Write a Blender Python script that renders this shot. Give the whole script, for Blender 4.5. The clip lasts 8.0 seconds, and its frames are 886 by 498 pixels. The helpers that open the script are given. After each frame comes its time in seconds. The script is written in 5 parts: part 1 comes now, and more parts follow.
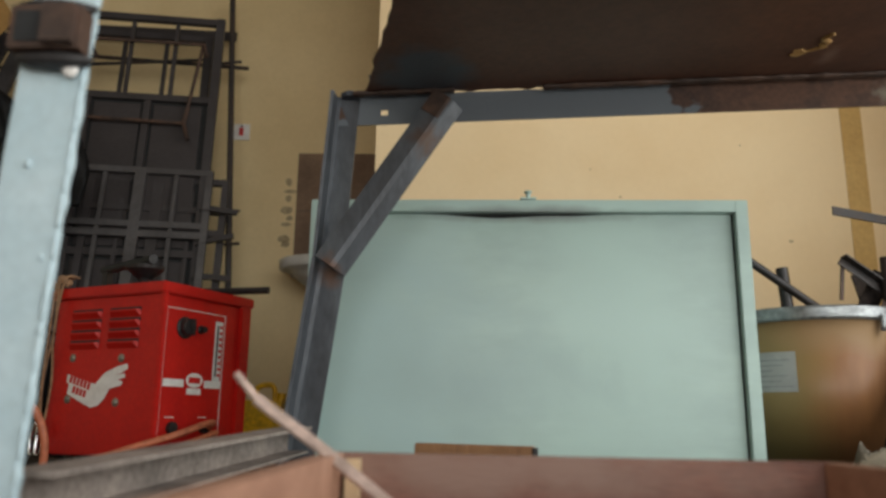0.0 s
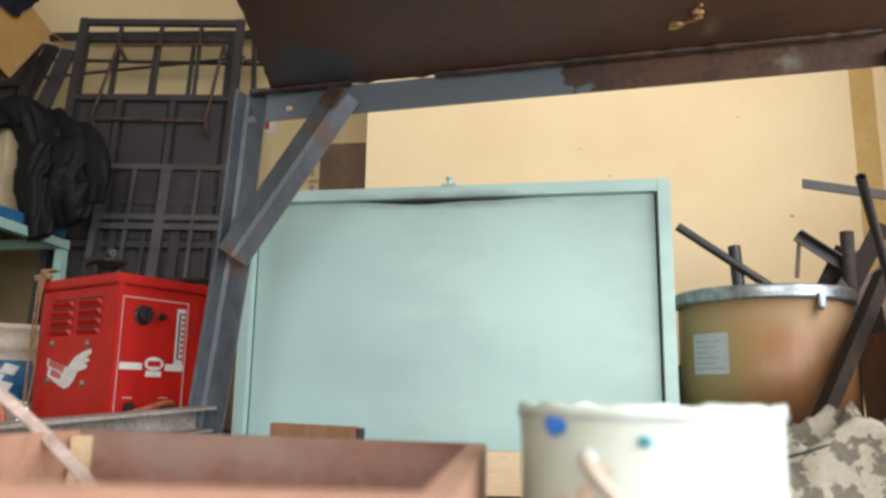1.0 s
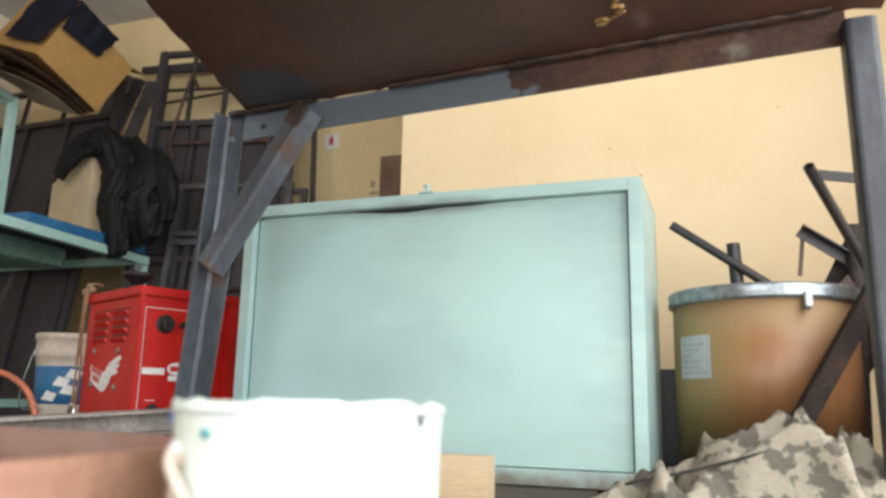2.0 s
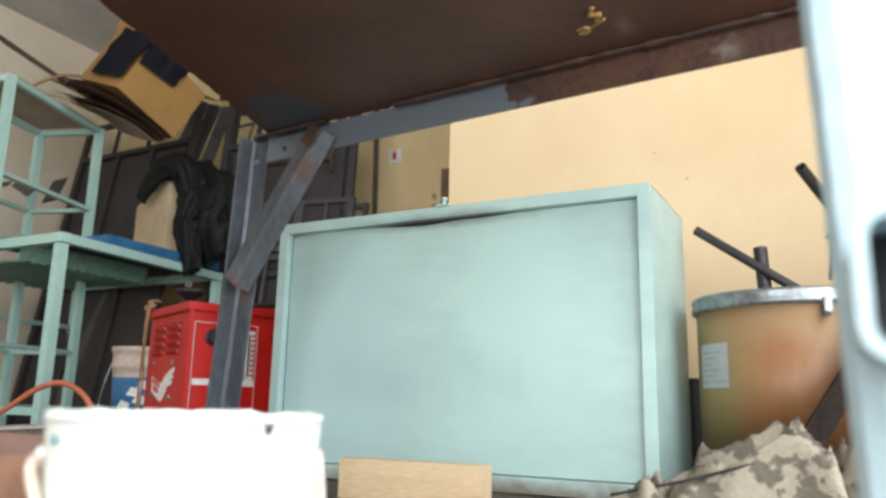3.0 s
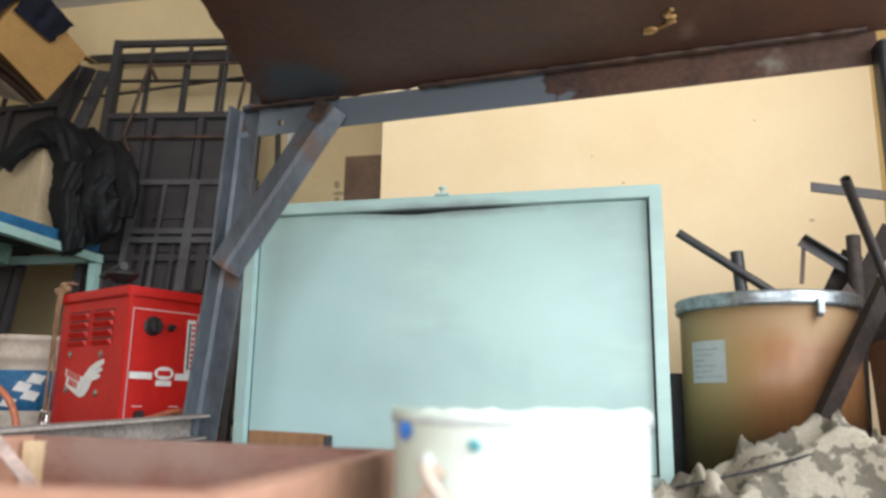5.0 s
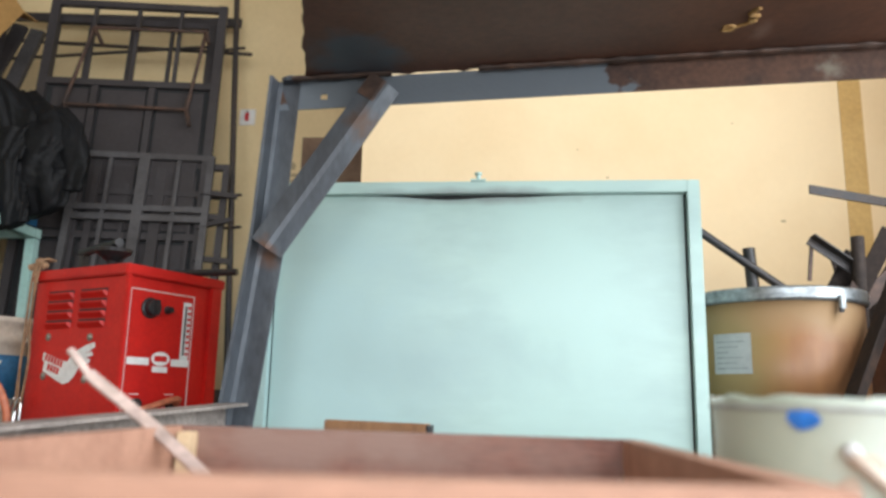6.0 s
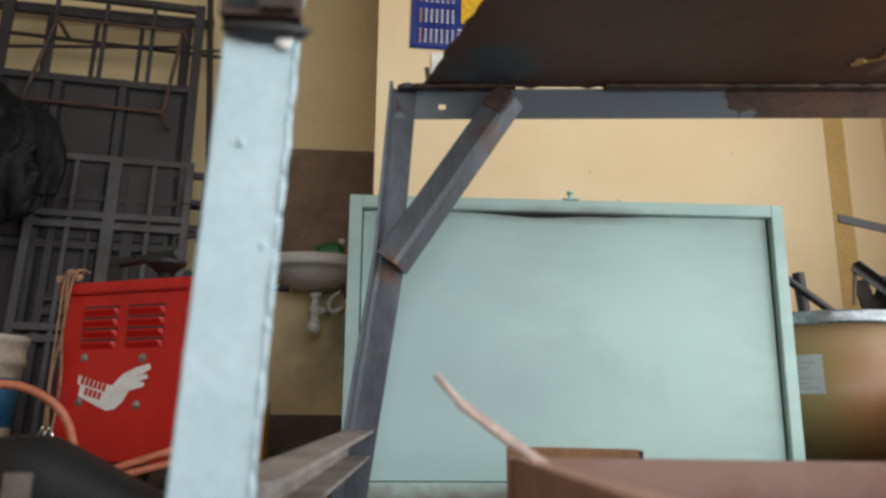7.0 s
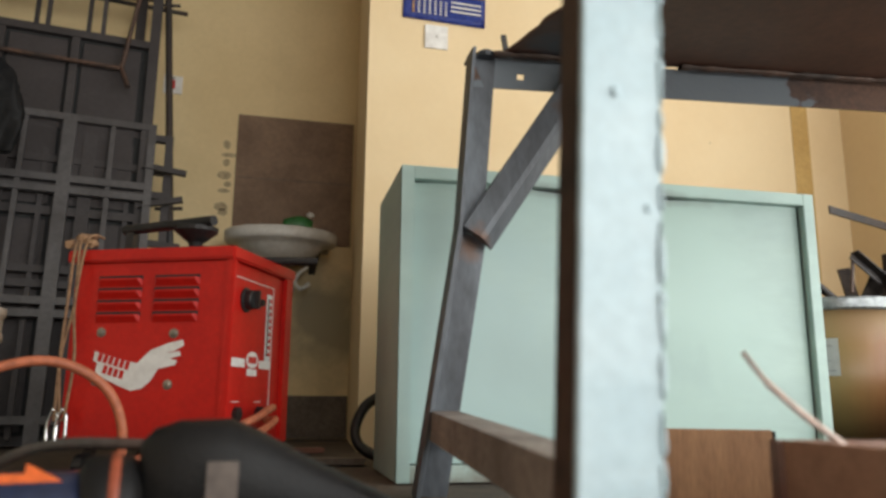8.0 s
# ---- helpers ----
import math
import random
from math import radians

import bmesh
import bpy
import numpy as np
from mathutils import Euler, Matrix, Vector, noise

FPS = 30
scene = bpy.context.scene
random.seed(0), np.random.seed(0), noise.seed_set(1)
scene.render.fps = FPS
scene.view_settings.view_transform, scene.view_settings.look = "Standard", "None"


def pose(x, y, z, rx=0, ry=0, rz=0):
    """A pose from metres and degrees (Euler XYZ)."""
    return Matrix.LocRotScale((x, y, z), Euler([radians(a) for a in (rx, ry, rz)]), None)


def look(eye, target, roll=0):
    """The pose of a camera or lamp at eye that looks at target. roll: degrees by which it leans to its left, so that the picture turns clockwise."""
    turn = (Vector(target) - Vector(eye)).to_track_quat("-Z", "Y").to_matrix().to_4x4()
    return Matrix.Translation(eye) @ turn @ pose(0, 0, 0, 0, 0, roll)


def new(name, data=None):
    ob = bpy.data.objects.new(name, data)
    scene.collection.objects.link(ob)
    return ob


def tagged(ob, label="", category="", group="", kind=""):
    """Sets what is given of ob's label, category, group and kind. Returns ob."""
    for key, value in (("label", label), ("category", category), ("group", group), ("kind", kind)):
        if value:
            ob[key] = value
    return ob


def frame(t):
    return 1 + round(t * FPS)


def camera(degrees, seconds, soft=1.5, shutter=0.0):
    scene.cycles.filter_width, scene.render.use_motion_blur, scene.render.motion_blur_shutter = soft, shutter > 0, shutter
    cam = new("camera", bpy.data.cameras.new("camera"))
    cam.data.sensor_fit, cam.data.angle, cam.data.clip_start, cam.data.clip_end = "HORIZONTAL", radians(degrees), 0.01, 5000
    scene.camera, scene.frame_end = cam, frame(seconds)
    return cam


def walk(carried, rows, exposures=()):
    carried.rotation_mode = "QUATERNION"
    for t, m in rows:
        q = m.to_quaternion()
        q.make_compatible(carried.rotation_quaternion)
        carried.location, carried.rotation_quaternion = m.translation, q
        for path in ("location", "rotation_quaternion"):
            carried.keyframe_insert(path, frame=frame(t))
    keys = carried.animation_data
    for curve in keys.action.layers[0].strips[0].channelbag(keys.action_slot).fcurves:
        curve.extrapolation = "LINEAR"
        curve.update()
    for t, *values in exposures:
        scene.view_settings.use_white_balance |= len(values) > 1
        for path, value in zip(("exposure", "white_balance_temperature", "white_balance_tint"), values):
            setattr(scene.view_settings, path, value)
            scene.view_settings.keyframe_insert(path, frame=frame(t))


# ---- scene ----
cam = camera(60.8, 8.0, soft=2.8)
cam.data.dof.use_dof, cam.data.dof.focus_distance, cam.data.dof.aperture_fstop = True, 2.3, 3.3
DROP = 0.085
PATH = [
    (0, (0.037, -0.002, 0.274), (0.02, 1.951, 0.706), 0.7),
    (0.5, (0.274, -0.017, 0.268), (0.126, 1.933, 0.688), 0.7),
    (1, (0.528, -0.013, 0.282), (0.228, 1.927, 0.663), 0.9),
    (2.5, (1.080, 0.087, 0.28), (0.292, 1.875, 0.687), 1.3),
    (3, (1.159, 0.105, 0.286), (0.278, 1.853, 0.697), 1.3),
    (3.5, (1.153, 0.107, 0.282), (0.29, 1.861, 0.699), 1.4),
    (4, (1.054, 0.080, 0.281), (0.292, 1.876, 0.693), 1.3),
    (5.5, (0.491, -0.014, 0.279), (0.217, 1.927, 0.674), 1.0),
    (6, (0.299, -0.012, 0.272), (0.152, 1.945, 0.656), 1.2),
    (6.5, (0.015, 0.003, 0.275), (0.019, 1.956, 0.707), 1.0),
    (7, (-0.261, 0.054, 0.273), (-0.084, 1.997, 0.711), 0.5),
    (7.5, (-0.450, 0.128, 0.265), (-0.136, 2.052, 0.685), 0.3),
    (7.7, (-0.530, 0.151, 0.267), (-0.159, 2.075, 0.672), 0.6),
    (8, (-0.655, 0.192, 0.27), (-0.185, 2.098, 0.663), 0.5),
]
EXPOSURES = [(0.0, -0.95, 7000, 10), (0.5, -0.8, 6900, 10), (1.0, -0.2, 6600, 10), (2.5, -0.1, 6500, 10), (3.0, -0.1, 6450, 10), (4.0, -0.17, 6450, 10),
             (5.5, 0.0, 6250, 10), (6.0, 0.03, 6300, 10), (6.5, -0.22, 6400, 10), (7.0, -0.6, 6500, 10), (8.0, -0.38, 6950, 10)]
walk(cam, [(t, look((e[0], e[1], e[2] - DROP), (g[0], g[1], g[2] - DROP), roll)) for t, e, g, roll in PATH], EXPOSURES)

# ---- light: overcast daylight through the wide workshop entrance behind the camera ----
world = bpy.data.worlds.new("sky")
scene.world = world
world.use_nodes = True
wn = world.node_tree
sky = wn.nodes.new("ShaderNodeTexSky")
sky.sky_type, sky.sun_disc = "NISHITA", False
sky.sun_elevation, sky.sun_rotation = radians(50), radians(150)
wn.links.new(sky.outputs[0], wn.nodes["Background"].inputs[0])
wn.nodes["Background"].inputs[1].default_value = 0.12
sun = new("sun", bpy.data.lights.new("sun", "SUN"))
sun.data.energy, sun.data.angle, sun.data.color = 1.0, radians(12), (1.0, 0.95, 0.88)
sun.matrix_world = look((2.5, -4.5, 6), (0, 0, 0))
door_light = new("entrance_daylight", bpy.data.lights.new("entrance_daylight", "AREA"))
door_light.data.shape, door_light.data.size, door_light.data.size_y = "RECTANGLE", 2.9, 2.3
door_light.data.energy, door_light.data.color = 135, (0.93, 0.97, 1.0)
door_light.matrix_world = look((0.65, -3.32, 1.25), (0.65, 3, 1.15))

side_light = new("side_daylight", bpy.data.lights.new("side_daylight", "AREA"))
side_light.data.shape, side_light.data.size, side_light.data.size_y = "RECTANGLE", 4.4, 2.2
side_light.data.energy, side_light.data.color = 200, (0.94, 0.98, 1.0)
side_light.matrix_world = look((1.93, -0.45, 1.2), (-2, -0.2, 1.0))


# ---- materials ----
def mat(name, base, other=None, rough=0.6, metal=0.0, big=3.0, fine=60.0, grain=0.25, bump=0.15, lo=0.4, hi=0.65, spec=0.5, coat=0.0, stretch=(1, 1, 1)):
    """A surface with two colours in large patches, fine grain and fine relief."""
    m = bpy.data.materials.new(name)
    m.use_nodes = True
    nt, N, L = m.node_tree, m.node_tree.nodes, m.node_tree.links
    b = N["Principled BSDF"]
    geo = N.new("ShaderNodeNewGeometry")
    mp = N.new("ShaderNodeVectorMath")
    mp.operation, mp.inputs[1].default_value = "MULTIPLY", stretch
    L.new(geo.outputs["Position"], mp.inputs[0])
    n1, n2 = N.new("ShaderNodeTexNoise"), N.new("ShaderNodeTexNoise")
    for n, s, d in ((n1, big, 5), (n2, fine, 4)):
        n.inputs["Scale"].default_value, n.inputs["Detail"].default_value = s, d
        L.new(mp.outputs[0], n.inputs["Vector"])
    n1.inputs["Roughness"].default_value = 0.62
    ramp = N.new("ShaderNodeMapRange")
    ramp.inputs[1].default_value, ramp.inputs[2].default_value = lo, hi
    L.new(n1.outputs[0], ramp.inputs[0])
    mix = N.new("ShaderNodeMix")
    mix.data_type = "RGBA"
    mix.inputs[6].default_value = (*base, 1)
    mix.inputs[7].default_value = (*(other or [c * 0.82 for c in base]), 1)
    L.new(ramp.outputs[0], mix.inputs[0])
    g = N.new("ShaderNodeMapRange")
    g.inputs[1].default_value, g.inputs[2].default_value, g.inputs[3].default_value, g.inputs[4].default_value = 0.3, 0.7, 1 - grain, 1 + grain
    L.new(n2.outputs[0], g.inputs[0])
    mul = N.new("ShaderNodeVectorMath")
    mul.operation = "SCALE"
    L.new(mix.outputs[2], mul.inputs[0])
    L.new(g.outputs[0], mul.inputs["Scale"])
    L.new(mul.outputs[0], b.inputs["Base Color"])
    r = N.new("ShaderNodeMapRange")
    r.inputs[3].default_value, r.inputs[4].default_value = max(rough - 0.1, 0.03), min(rough + 0.12, 1)
    L.new(n1.outputs[0], r.inputs[0])
    L.new(r.outputs[0], b.inputs["Roughness"])
    b.inputs["Metallic"].default_value = metal
    b.inputs["Specular IOR Level"].default_value = spec
    b.inputs["Coat Weight"].default_value = coat
    bp = N.new("ShaderNodeBump")
    bp.inputs["Strength"].default_value, bp.inputs["Distance"].default_value = bump, 0.004
    L.new(n2.outputs[0], bp.inputs["Height"])
    L.new(bp.outputs[0], b.inputs["Normal"])
    return m


def patch(m, colour, centre, axis_scale, low, high, noise_scale=9.0, rough=None):
    """Adds a patch of another colour with an uneven edge round a place, over what the material has."""
    N, L = m.node_tree.nodes, m.node_tree.links
    b = N["Principled BSDF"]
    old = b.inputs["Base Color"].links[0].from_socket
    geo, sub, sc, ln = N.new("ShaderNodeNewGeometry"), N.new("ShaderNodeVectorMath"), N.new("ShaderNodeVectorMath"), N.new("ShaderNodeVectorMath")
    sub.operation, sc.operation, ln.operation = "SUBTRACT", "MULTIPLY", "LENGTH"
    sub.inputs[1].default_value, sc.inputs[1].default_value = centre, axis_scale
    L.new(geo.outputs["Position"], sub.inputs[0])
    L.new(sub.outputs[0], sc.inputs[0])
    L.new(sc.outputs[0], ln.inputs[0])
    n = N.new("ShaderNodeTexNoise")
    n.inputs["Scale"].default_value, n.inputs["Detail"].default_value = noise_scale, 6
    L.new(geo.outputs["Position"], n.inputs["Vector"])
    add = N.new("ShaderNodeMath")
    add.operation = "ADD"
    L.new(ln.outputs["Value"], add.inputs[0])
    L.new(n.outputs[0], add.inputs[1])
    mr = N.new("ShaderNodeMapRange")
    mr.inputs[1].default_value, mr.inputs[2].default_value, mr.inputs[3].default_value, mr.inputs[4].default_value = low + 0.5, high + 0.5, 1, 0
    L.new(add.outputs[0], mr.inputs[0])
    mix = N.new("ShaderNodeMix")
    mix.data_type = "RGBA"
    L.new(mr.outputs[0], mix.inputs[0])
    L.new(old, mix.inputs[6])
    mix.inputs[7].default_value = (*colour, 1)
    L.new(mix.outputs[2], b.inputs["Base Color"])
    return m


M = {}
M["wall"] = mat("cream_wall_paint", (0.78, 0.61, 0.38), (0.735, 0.555, 0.33), 0.75, big=1.6, fine=40, grain=0.012, bump=0.03)
M["wall_old"] = mat("yellow_wall_paint", (0.78, 0.61, 0.345), (0.70, 0.535, 0.29), 0.6, big=1.8, fine=40, grain=0.025, bump=0.08)
M["ochre"] = mat("ochre_strip", (0.55, 0.36, 0.13), (0.48, 0.30, 0.10), 0.7, big=4, grain=0.08)
M["ceiling"] = mat("grey_ceiling", (0.55, 0.54, 0.53), None, 0.85, grain=0.05)
M["floor"] = mat("dusty_concrete", (0.11, 0.078, 0.053), (0.06, 0.044, 0.033), 0.85, big=3.5, fine=120, grain=0.3, bump=0.4)
M["yard"] = mat("yard_earth", (0.32, 0.26, 0.2), None, 0.9)
M["skirt"] = mat("dark_base_paint", (0.13, 0.10, 0.075), (0.09, 0.07, 0.055), 0.7, big=6)
M["rust"] = mat("rusty_plate", (0.105, 0.040, 0.020), (0.058, 0.024, 0.014), 0.6, metal=0.1, big=4, fine=60, grain=0.16, bump=0.14, lo=0.3, hi=0.75)
M["rail"] = mat("rusty_angle_iron", (0.105, 0.050, 0.030), (0.055, 0.030, 0.022), 0.6, metal=0.2, big=9, fine=90, grain=0.25, bump=0.25)
M["scrapdark"] = mat("sooty_rusted_steel", (0.022, 0.015, 0.012), (0.045, 0.026, 0.018), 0.8, big=10, fine=80, grain=0.3, bump=0.3, spec=0.2, lo=0.5, hi=0.75)
M["ochremark"] = mat("ochre_dried_glue", (0.42, 0.25, 0.085), (0.30, 0.16, 0.05), 0.7, big=40)
M["legdark"] = mat("dark_grey_primed_tube", (0.052, 0.055, 0.062), (0.030, 0.029, 0.031), 0.5, metal=0.15, big=8, fine=90, grain=0.2, bump=0.2, stretch=(1, 1, 0.4))
M["rackmint"] = mat("green_mint_rack_paint", (0.36, 0.56, 0.51), (0.42, 0.60, 0.55), 0.4, big=9, fine=70, grain=0.08, bump=0.1)
M["primer"] = mat("grey_primer_steel", (0.100, 0.113, 0.130), (0.052, 0.056, 0.065), 0.42, metal=0.25, big=7, fine=90, grain=0.18, bump=0.2, stretch=(1, 1, 0.35))
M["darksteel"] = mat("dark_steel", (0.030, 0.028, 0.029), (0.055, 0.036, 0.027), 0.55, metal=0.1, big=6, fine=90, grain=0.2)
M["mint"] = mat("mint_paint", (0.440, 0.600, 0.550), (0.375, 0.510, 0.485), 0.42, big=3.2, fine=20, grain=0.03, bump=0.012, lo=0.36, hi=0.68, stretch=(0.6, 1, 2.2))
M["mint_post"] = mat("pale_blue_green_paint", (0.44, 0.575, 0.63), (0.50, 0.625, 0.675), 0.35, big=10, fine=70, grain=0.06, bump=0.1)
M["mint_dirt_shade"] = mat("grimy_shaded_mint_paint", (0.47, 0.62, 0.57), (0.38, 0.48, 0.44), 0.5, big=8, fine=40, grain=0.1)
M["white_wall"] = mat("pale_wall_paint", (0.74, 0.66, 0.53), (0.69, 0.60, 0.47), 0.75, big=1.6, fine=70, grain=0.05, bump=0.12)
M["black"] = mat("black_gap", (0.015, 0.016, 0.017), None, 0.8)
M["red"] = mat("red_enamel", (0.52, 0.014, 0.009), (0.43, 0.010, 0.008), 0.42, big=6, fine=80, grain=0.08, bump=0.05, spec=0.3)
M["white"] = mat("white_print", (0.78, 0.76, 0.73), (0.66, 0.63, 0.6), 0.5, big=20, grain=0.06, bump=0.03)
M["gate"] = mat("dark_grey_gate_paint", (0.047, 0.041, 0.042), (0.037, 0.031, 0.031), 0.55, big=4, fine=70, grain=0.12, spec=0.35)
M["gate_panel"] = mat("dark_gate_sheet", (0.048, 0.041, 0.042), (0.038, 0.032, 0.032), 0.6, big=3, grain=0.08, spec=0.3)
M["gate_light"] = mat("grey_grille_paint", (0.082, 0.076, 0.077), (0.055, 0.049, 0.049), 0.55, metal=0.0, big=5, grain=0.15)
M["rod"] = mat("rusty_rod", (0.085, 0.045, 0.03), (0.04, 0.026, 0.021), 0.65, metal=0.1, big=12)
M["blacksteel"] = mat("black_bar", (0.018, 0.018, 0.02), (0.035, 0.03, 0.028), 0.4, metal=0.3, big=12)
M["card"] = mat("fibre_drum_board", (0.30, 0.135, 0.05), (0.225, 0.105, 0.043), 0.5, big=4, fine=50, grain=0.06, bump=0.05, coat=0.05, stretch=(1, 1, 0.3))
M["galv"] = mat("galvanised_ring", (0.31, 0.33, 0.335), (0.2, 0.215, 0.22), 0.35, metal=0.7, big=14)
M["paper"] = mat("white_label_paper", (0.72, 0.74, 0.72), None, 0.8, big=12, grain=0.04)
M["greyprint"] = mat("grey_print", (0.4, 0.42, 0.42), None, 0.8)
M["wood"] = mat("brown_board", (0.21, 0.085, 0.058), (0.15, 0.06, 0.042), 0.6, big=6, fine=80, grain=0.2, bump=0.2, stretch=(0.4, 3, 3))
M["woodpale"] = mat("pale_wood", (0.66, 0.49, 0.30), (0.58, 0.41, 0.23), 0.6, big=8, fine=90, grain=0.12, stretch=(0.4, 3, 3))
M["woodpink"] = mat("planed_wood", (0.44, 0.235, 0.155), (0.34, 0.17, 0.11), 0.6, big=8, fine=90, grain=0.12, stretch=(0.4, 3, 3))
M["bucket"] = mat("white_pail", (0.76, 0.82, 0.77), (0.70, 0.75, 0.67), 0.35, big=6, grain=0.04, bump=0.05)
M["smudge"] = mat("faint_brown_smudge", (0.62, 0.52, 0.42), (0.55, 0.44, 0.34), 0.5, big=20)
M["bluepaint"] = mat("blue_paint_drop", (0.03, 0.22, 0.75), None, 0.3)
M["tealpaint"] = mat("teal_paint_drop", (0.05, 0.30, 0.33), None, 0.3)
M["copper"] = mat("coppery_strip", (0.58, 0.43, 0.37), (0.40, 0.30, 0.25), 0.35, metal=0.3, big=22)
M["ceramic"] = mat("dusty_ceramic", (0.55, 0.53, 0.5), (0.44, 0.41, 0.37), 0.35, big=8, grain=0.06)
M["pvc"] = mat("white_plastic", (0.66, 0.65, 0.62), None, 0.4)
M["boardbrown"] = mat("brown_splashback", (0.225, 0.140, 0.088), (0.165, 0.10, 0.063), 0.65, big=5, fine=60, grain=0.12)
M["green"] = mat("green_plastic", (0.02, 0.13, 0.03), None, 0.4)
M["greencrate"] = mat("green_crate", (0.20, 0.34, 0.27), (0.14, 0.25, 0.19), 0.45)
M["blue"] = mat("blue_painted_board", (0.03, 0.15, 0.31), (0.02, 0.11, 0.24), 0.45, big=7)
M["calblue"] = mat("calendar_blue", (0.03, 0.055, 0.33), (0.04, 0.08, 0.42), 0.4, big=7)
M["yellow"] = mat("yellow_plastic", (0.72, 0.42, 0.01), (0.6, 0.33, 0.01), 0.4)
M["carton"] = mat("corrugated_carton", (0.42, 0.235, 0.075), (0.36, 0.2, 0.065), 0.75, big=5, grain=0.07)
M["cartonpale"] = mat("pale_carton", (0.56, 0.43, 0.27), (0.48, 0.37, 0.23), 0.75, big=5, grain=0.07)
M["sheetpale"] = mat("pale_pinkish_carton", (0.66, 0.53, 0.44), (0.56, 0.44, 0.35), 0.8, big=5, grain=0.08)
M["cartonsheet"] = mat("worn_carton_sheet", (0.46, 0.36, 0.28), (0.36, 0.27, 0.2), 0.8, big=5, grain=0.1)
M["jacket"] = mat("black_nylon", (0.005, 0.005, 0.0055), (0.008, 0.008, 0.009), 0.6, spec=0.22, big=6, fine=160, grain=0.2, bump=0.3)
M["navy"] = mat("navy_cloth", (0.012, 0.014, 0.03), (0.02, 0.022, 0.04), 0.8, big=6, fine=180)
M["cloth"] = mat("patterned_rag", (0.57, 0.50, 0.385), (0.25, 0.215, 0.165), 0.9, big=19, fine=120, grain=0.10, bump=0.25, lo=0.51, hi=0.54)
M["twine"] = mat("jute_twine", (0.32, 0.185, 0.10), (0.22, 0.125, 0.07), 0.85, big=40)
M["orange"] = mat("orange_hose", (0.52, 0.15, 0.07), (0.4, 0.12, 0.06), 0.5, big=9)
M["hosedark"] = mat("dark_cable", (0.05, 0.05, 0.045), (0.1, 0.06, 0.05), 0.5, big=9)
M["chrome"] = mat("chrome_clip", (0.7, 0.7, 0.7), None, 0.2, metal=1.0)
M["toolblack"] = mat("black_rubber", (0.006, 0.0055, 0.006), (0.010, 0.009, 0.009), 0.5, spec=0.3, big=14, fine=200, bump=0.2)
M["toolblue"] = mat("dark_blue_casing", (0.012, 0.02, 0.055), None, 0.35)
M["orangeprint"] = mat("orange_print", (0.75, 0.14, 0.03), None, 0.5)
M["orangering"] = mat("faded_orange_rubber", (0.34, 0.075, 0.035), (0.26, 0.06, 0.03), 0.5)
M["redplastic"] = mat("red_rocker", (0.6, 0.02, 0.02), None, 0.3)
M["screw"] = mat("dull_bolt", (0.3, 0.28, 0.24), None, 0.4, metal=0.8)
M["bottle"] = mat("pale_bottle", (0.55, 0.5, 0.36), None, 0.35)
M["boardwarm"] = mat("warm_brown_board", (0.36, 0.19, 0.095), (0.28, 0.14, 0.07), 0.6, big=9, fine=90, grain=0.15, stretch=(3, 3, 0.5))
M["marks"] = mat("pencil_smudge", (0.36, 0.28, 0.17), (0.50, 0.39, 0.235), 0.8, big=40)
M["dulllabel"] = mat("dull_label", (0.14, 0.11, 0.095), None, 0.6, big=40, grain=0.2)
M["pailwhite"] = mat("dirty_white_plastic", (0.62, 0.54, 0.46), (0.48, 0.38, 0.3), 0.5, big=9, grain=0.1)
# wear, tone and painted shade, with shapes of their own
# duller green-grey over the pail's left side
patch(M["bucket"], (0.50, 0.58, 0.48), (0.50, 0.60, 0.12), (6, 4, 1.5), 0.1, 0.7, 8)
patch(M["mint"], (0.385, 0.535, 0.525), (-0.12, 1.9, 0.30), (2.2, 1, 1.7), 0.25, 0.75, 7)
patch(M["mint"], (0.435, 0.605, 0.56), (0.45, 1.9, 0.45), (3.0, 1, 1.5), 0.2, 0.8, 6)
patch(M["mint"], (0.345, 0.475, 0.465), (0.1, 1.9, 0.28), (1.3, 1, 3.0), 0.0, 0.5, 5)
patch(M["primer"], (0.125, 0.066, 0.044), (-0.232, 1.66, 0.505), (15, 4, 13), 0.1, 0.5, 26)
patch(M["primer"], (0.090, 0.052, 0.036), (-0.02, 1.64, 0.80), (10, 3, 8), 0.05, 0.45, 34)
patch(M["rail"], (0.13, 0.15, 0.17), (0.147, 1.64, 0.88), (2.15, 1, 1), 0.86, 0.9, 12)
patch(M["rust"], (0.055, 0.06, 0.07), (-0.02, 1.56, 0.93), (6, 5, 1), 0.35, 0.75, 14)
patch(M["rust"], (0.15, 0.085, 0.06), (0.85, 1.50, 0.95), (26, 12, 1), 0.1, 0.6, 24)
patch(M["rail"], (0.20, 0.17, 0.13), (1.03, 1.61, 0.92), (14, 1, 16), 0.0, 0.5, 60)
patch(M["wood"], (0.27, 0.17, 0.135), (0.1, 0.8, 0.13), (2.2, 2, 14), 0.2, 0.8, 20)
# basin's shadow on the alcove wall, painted into the wall colour
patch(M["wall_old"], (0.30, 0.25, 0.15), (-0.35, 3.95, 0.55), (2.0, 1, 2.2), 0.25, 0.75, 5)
# lens-shaped shadow of the panel's sagging top edge, painted into the mint
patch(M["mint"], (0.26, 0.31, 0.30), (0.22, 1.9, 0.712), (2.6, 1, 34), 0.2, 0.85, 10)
# drum board: olive tint to the left, lighter tone below the ring
patch(M["card"], (0.27, 0.185, 0.07), (0.90, 2.05, 0.25), (6, 3, 1.6), 0.3, 0.9, 4)
patch(M["card"], (0.32, 0.20, 0.10), (1.1, 2.0, 0.43), (3, 1, 9), 0.3, 0.8, 6)
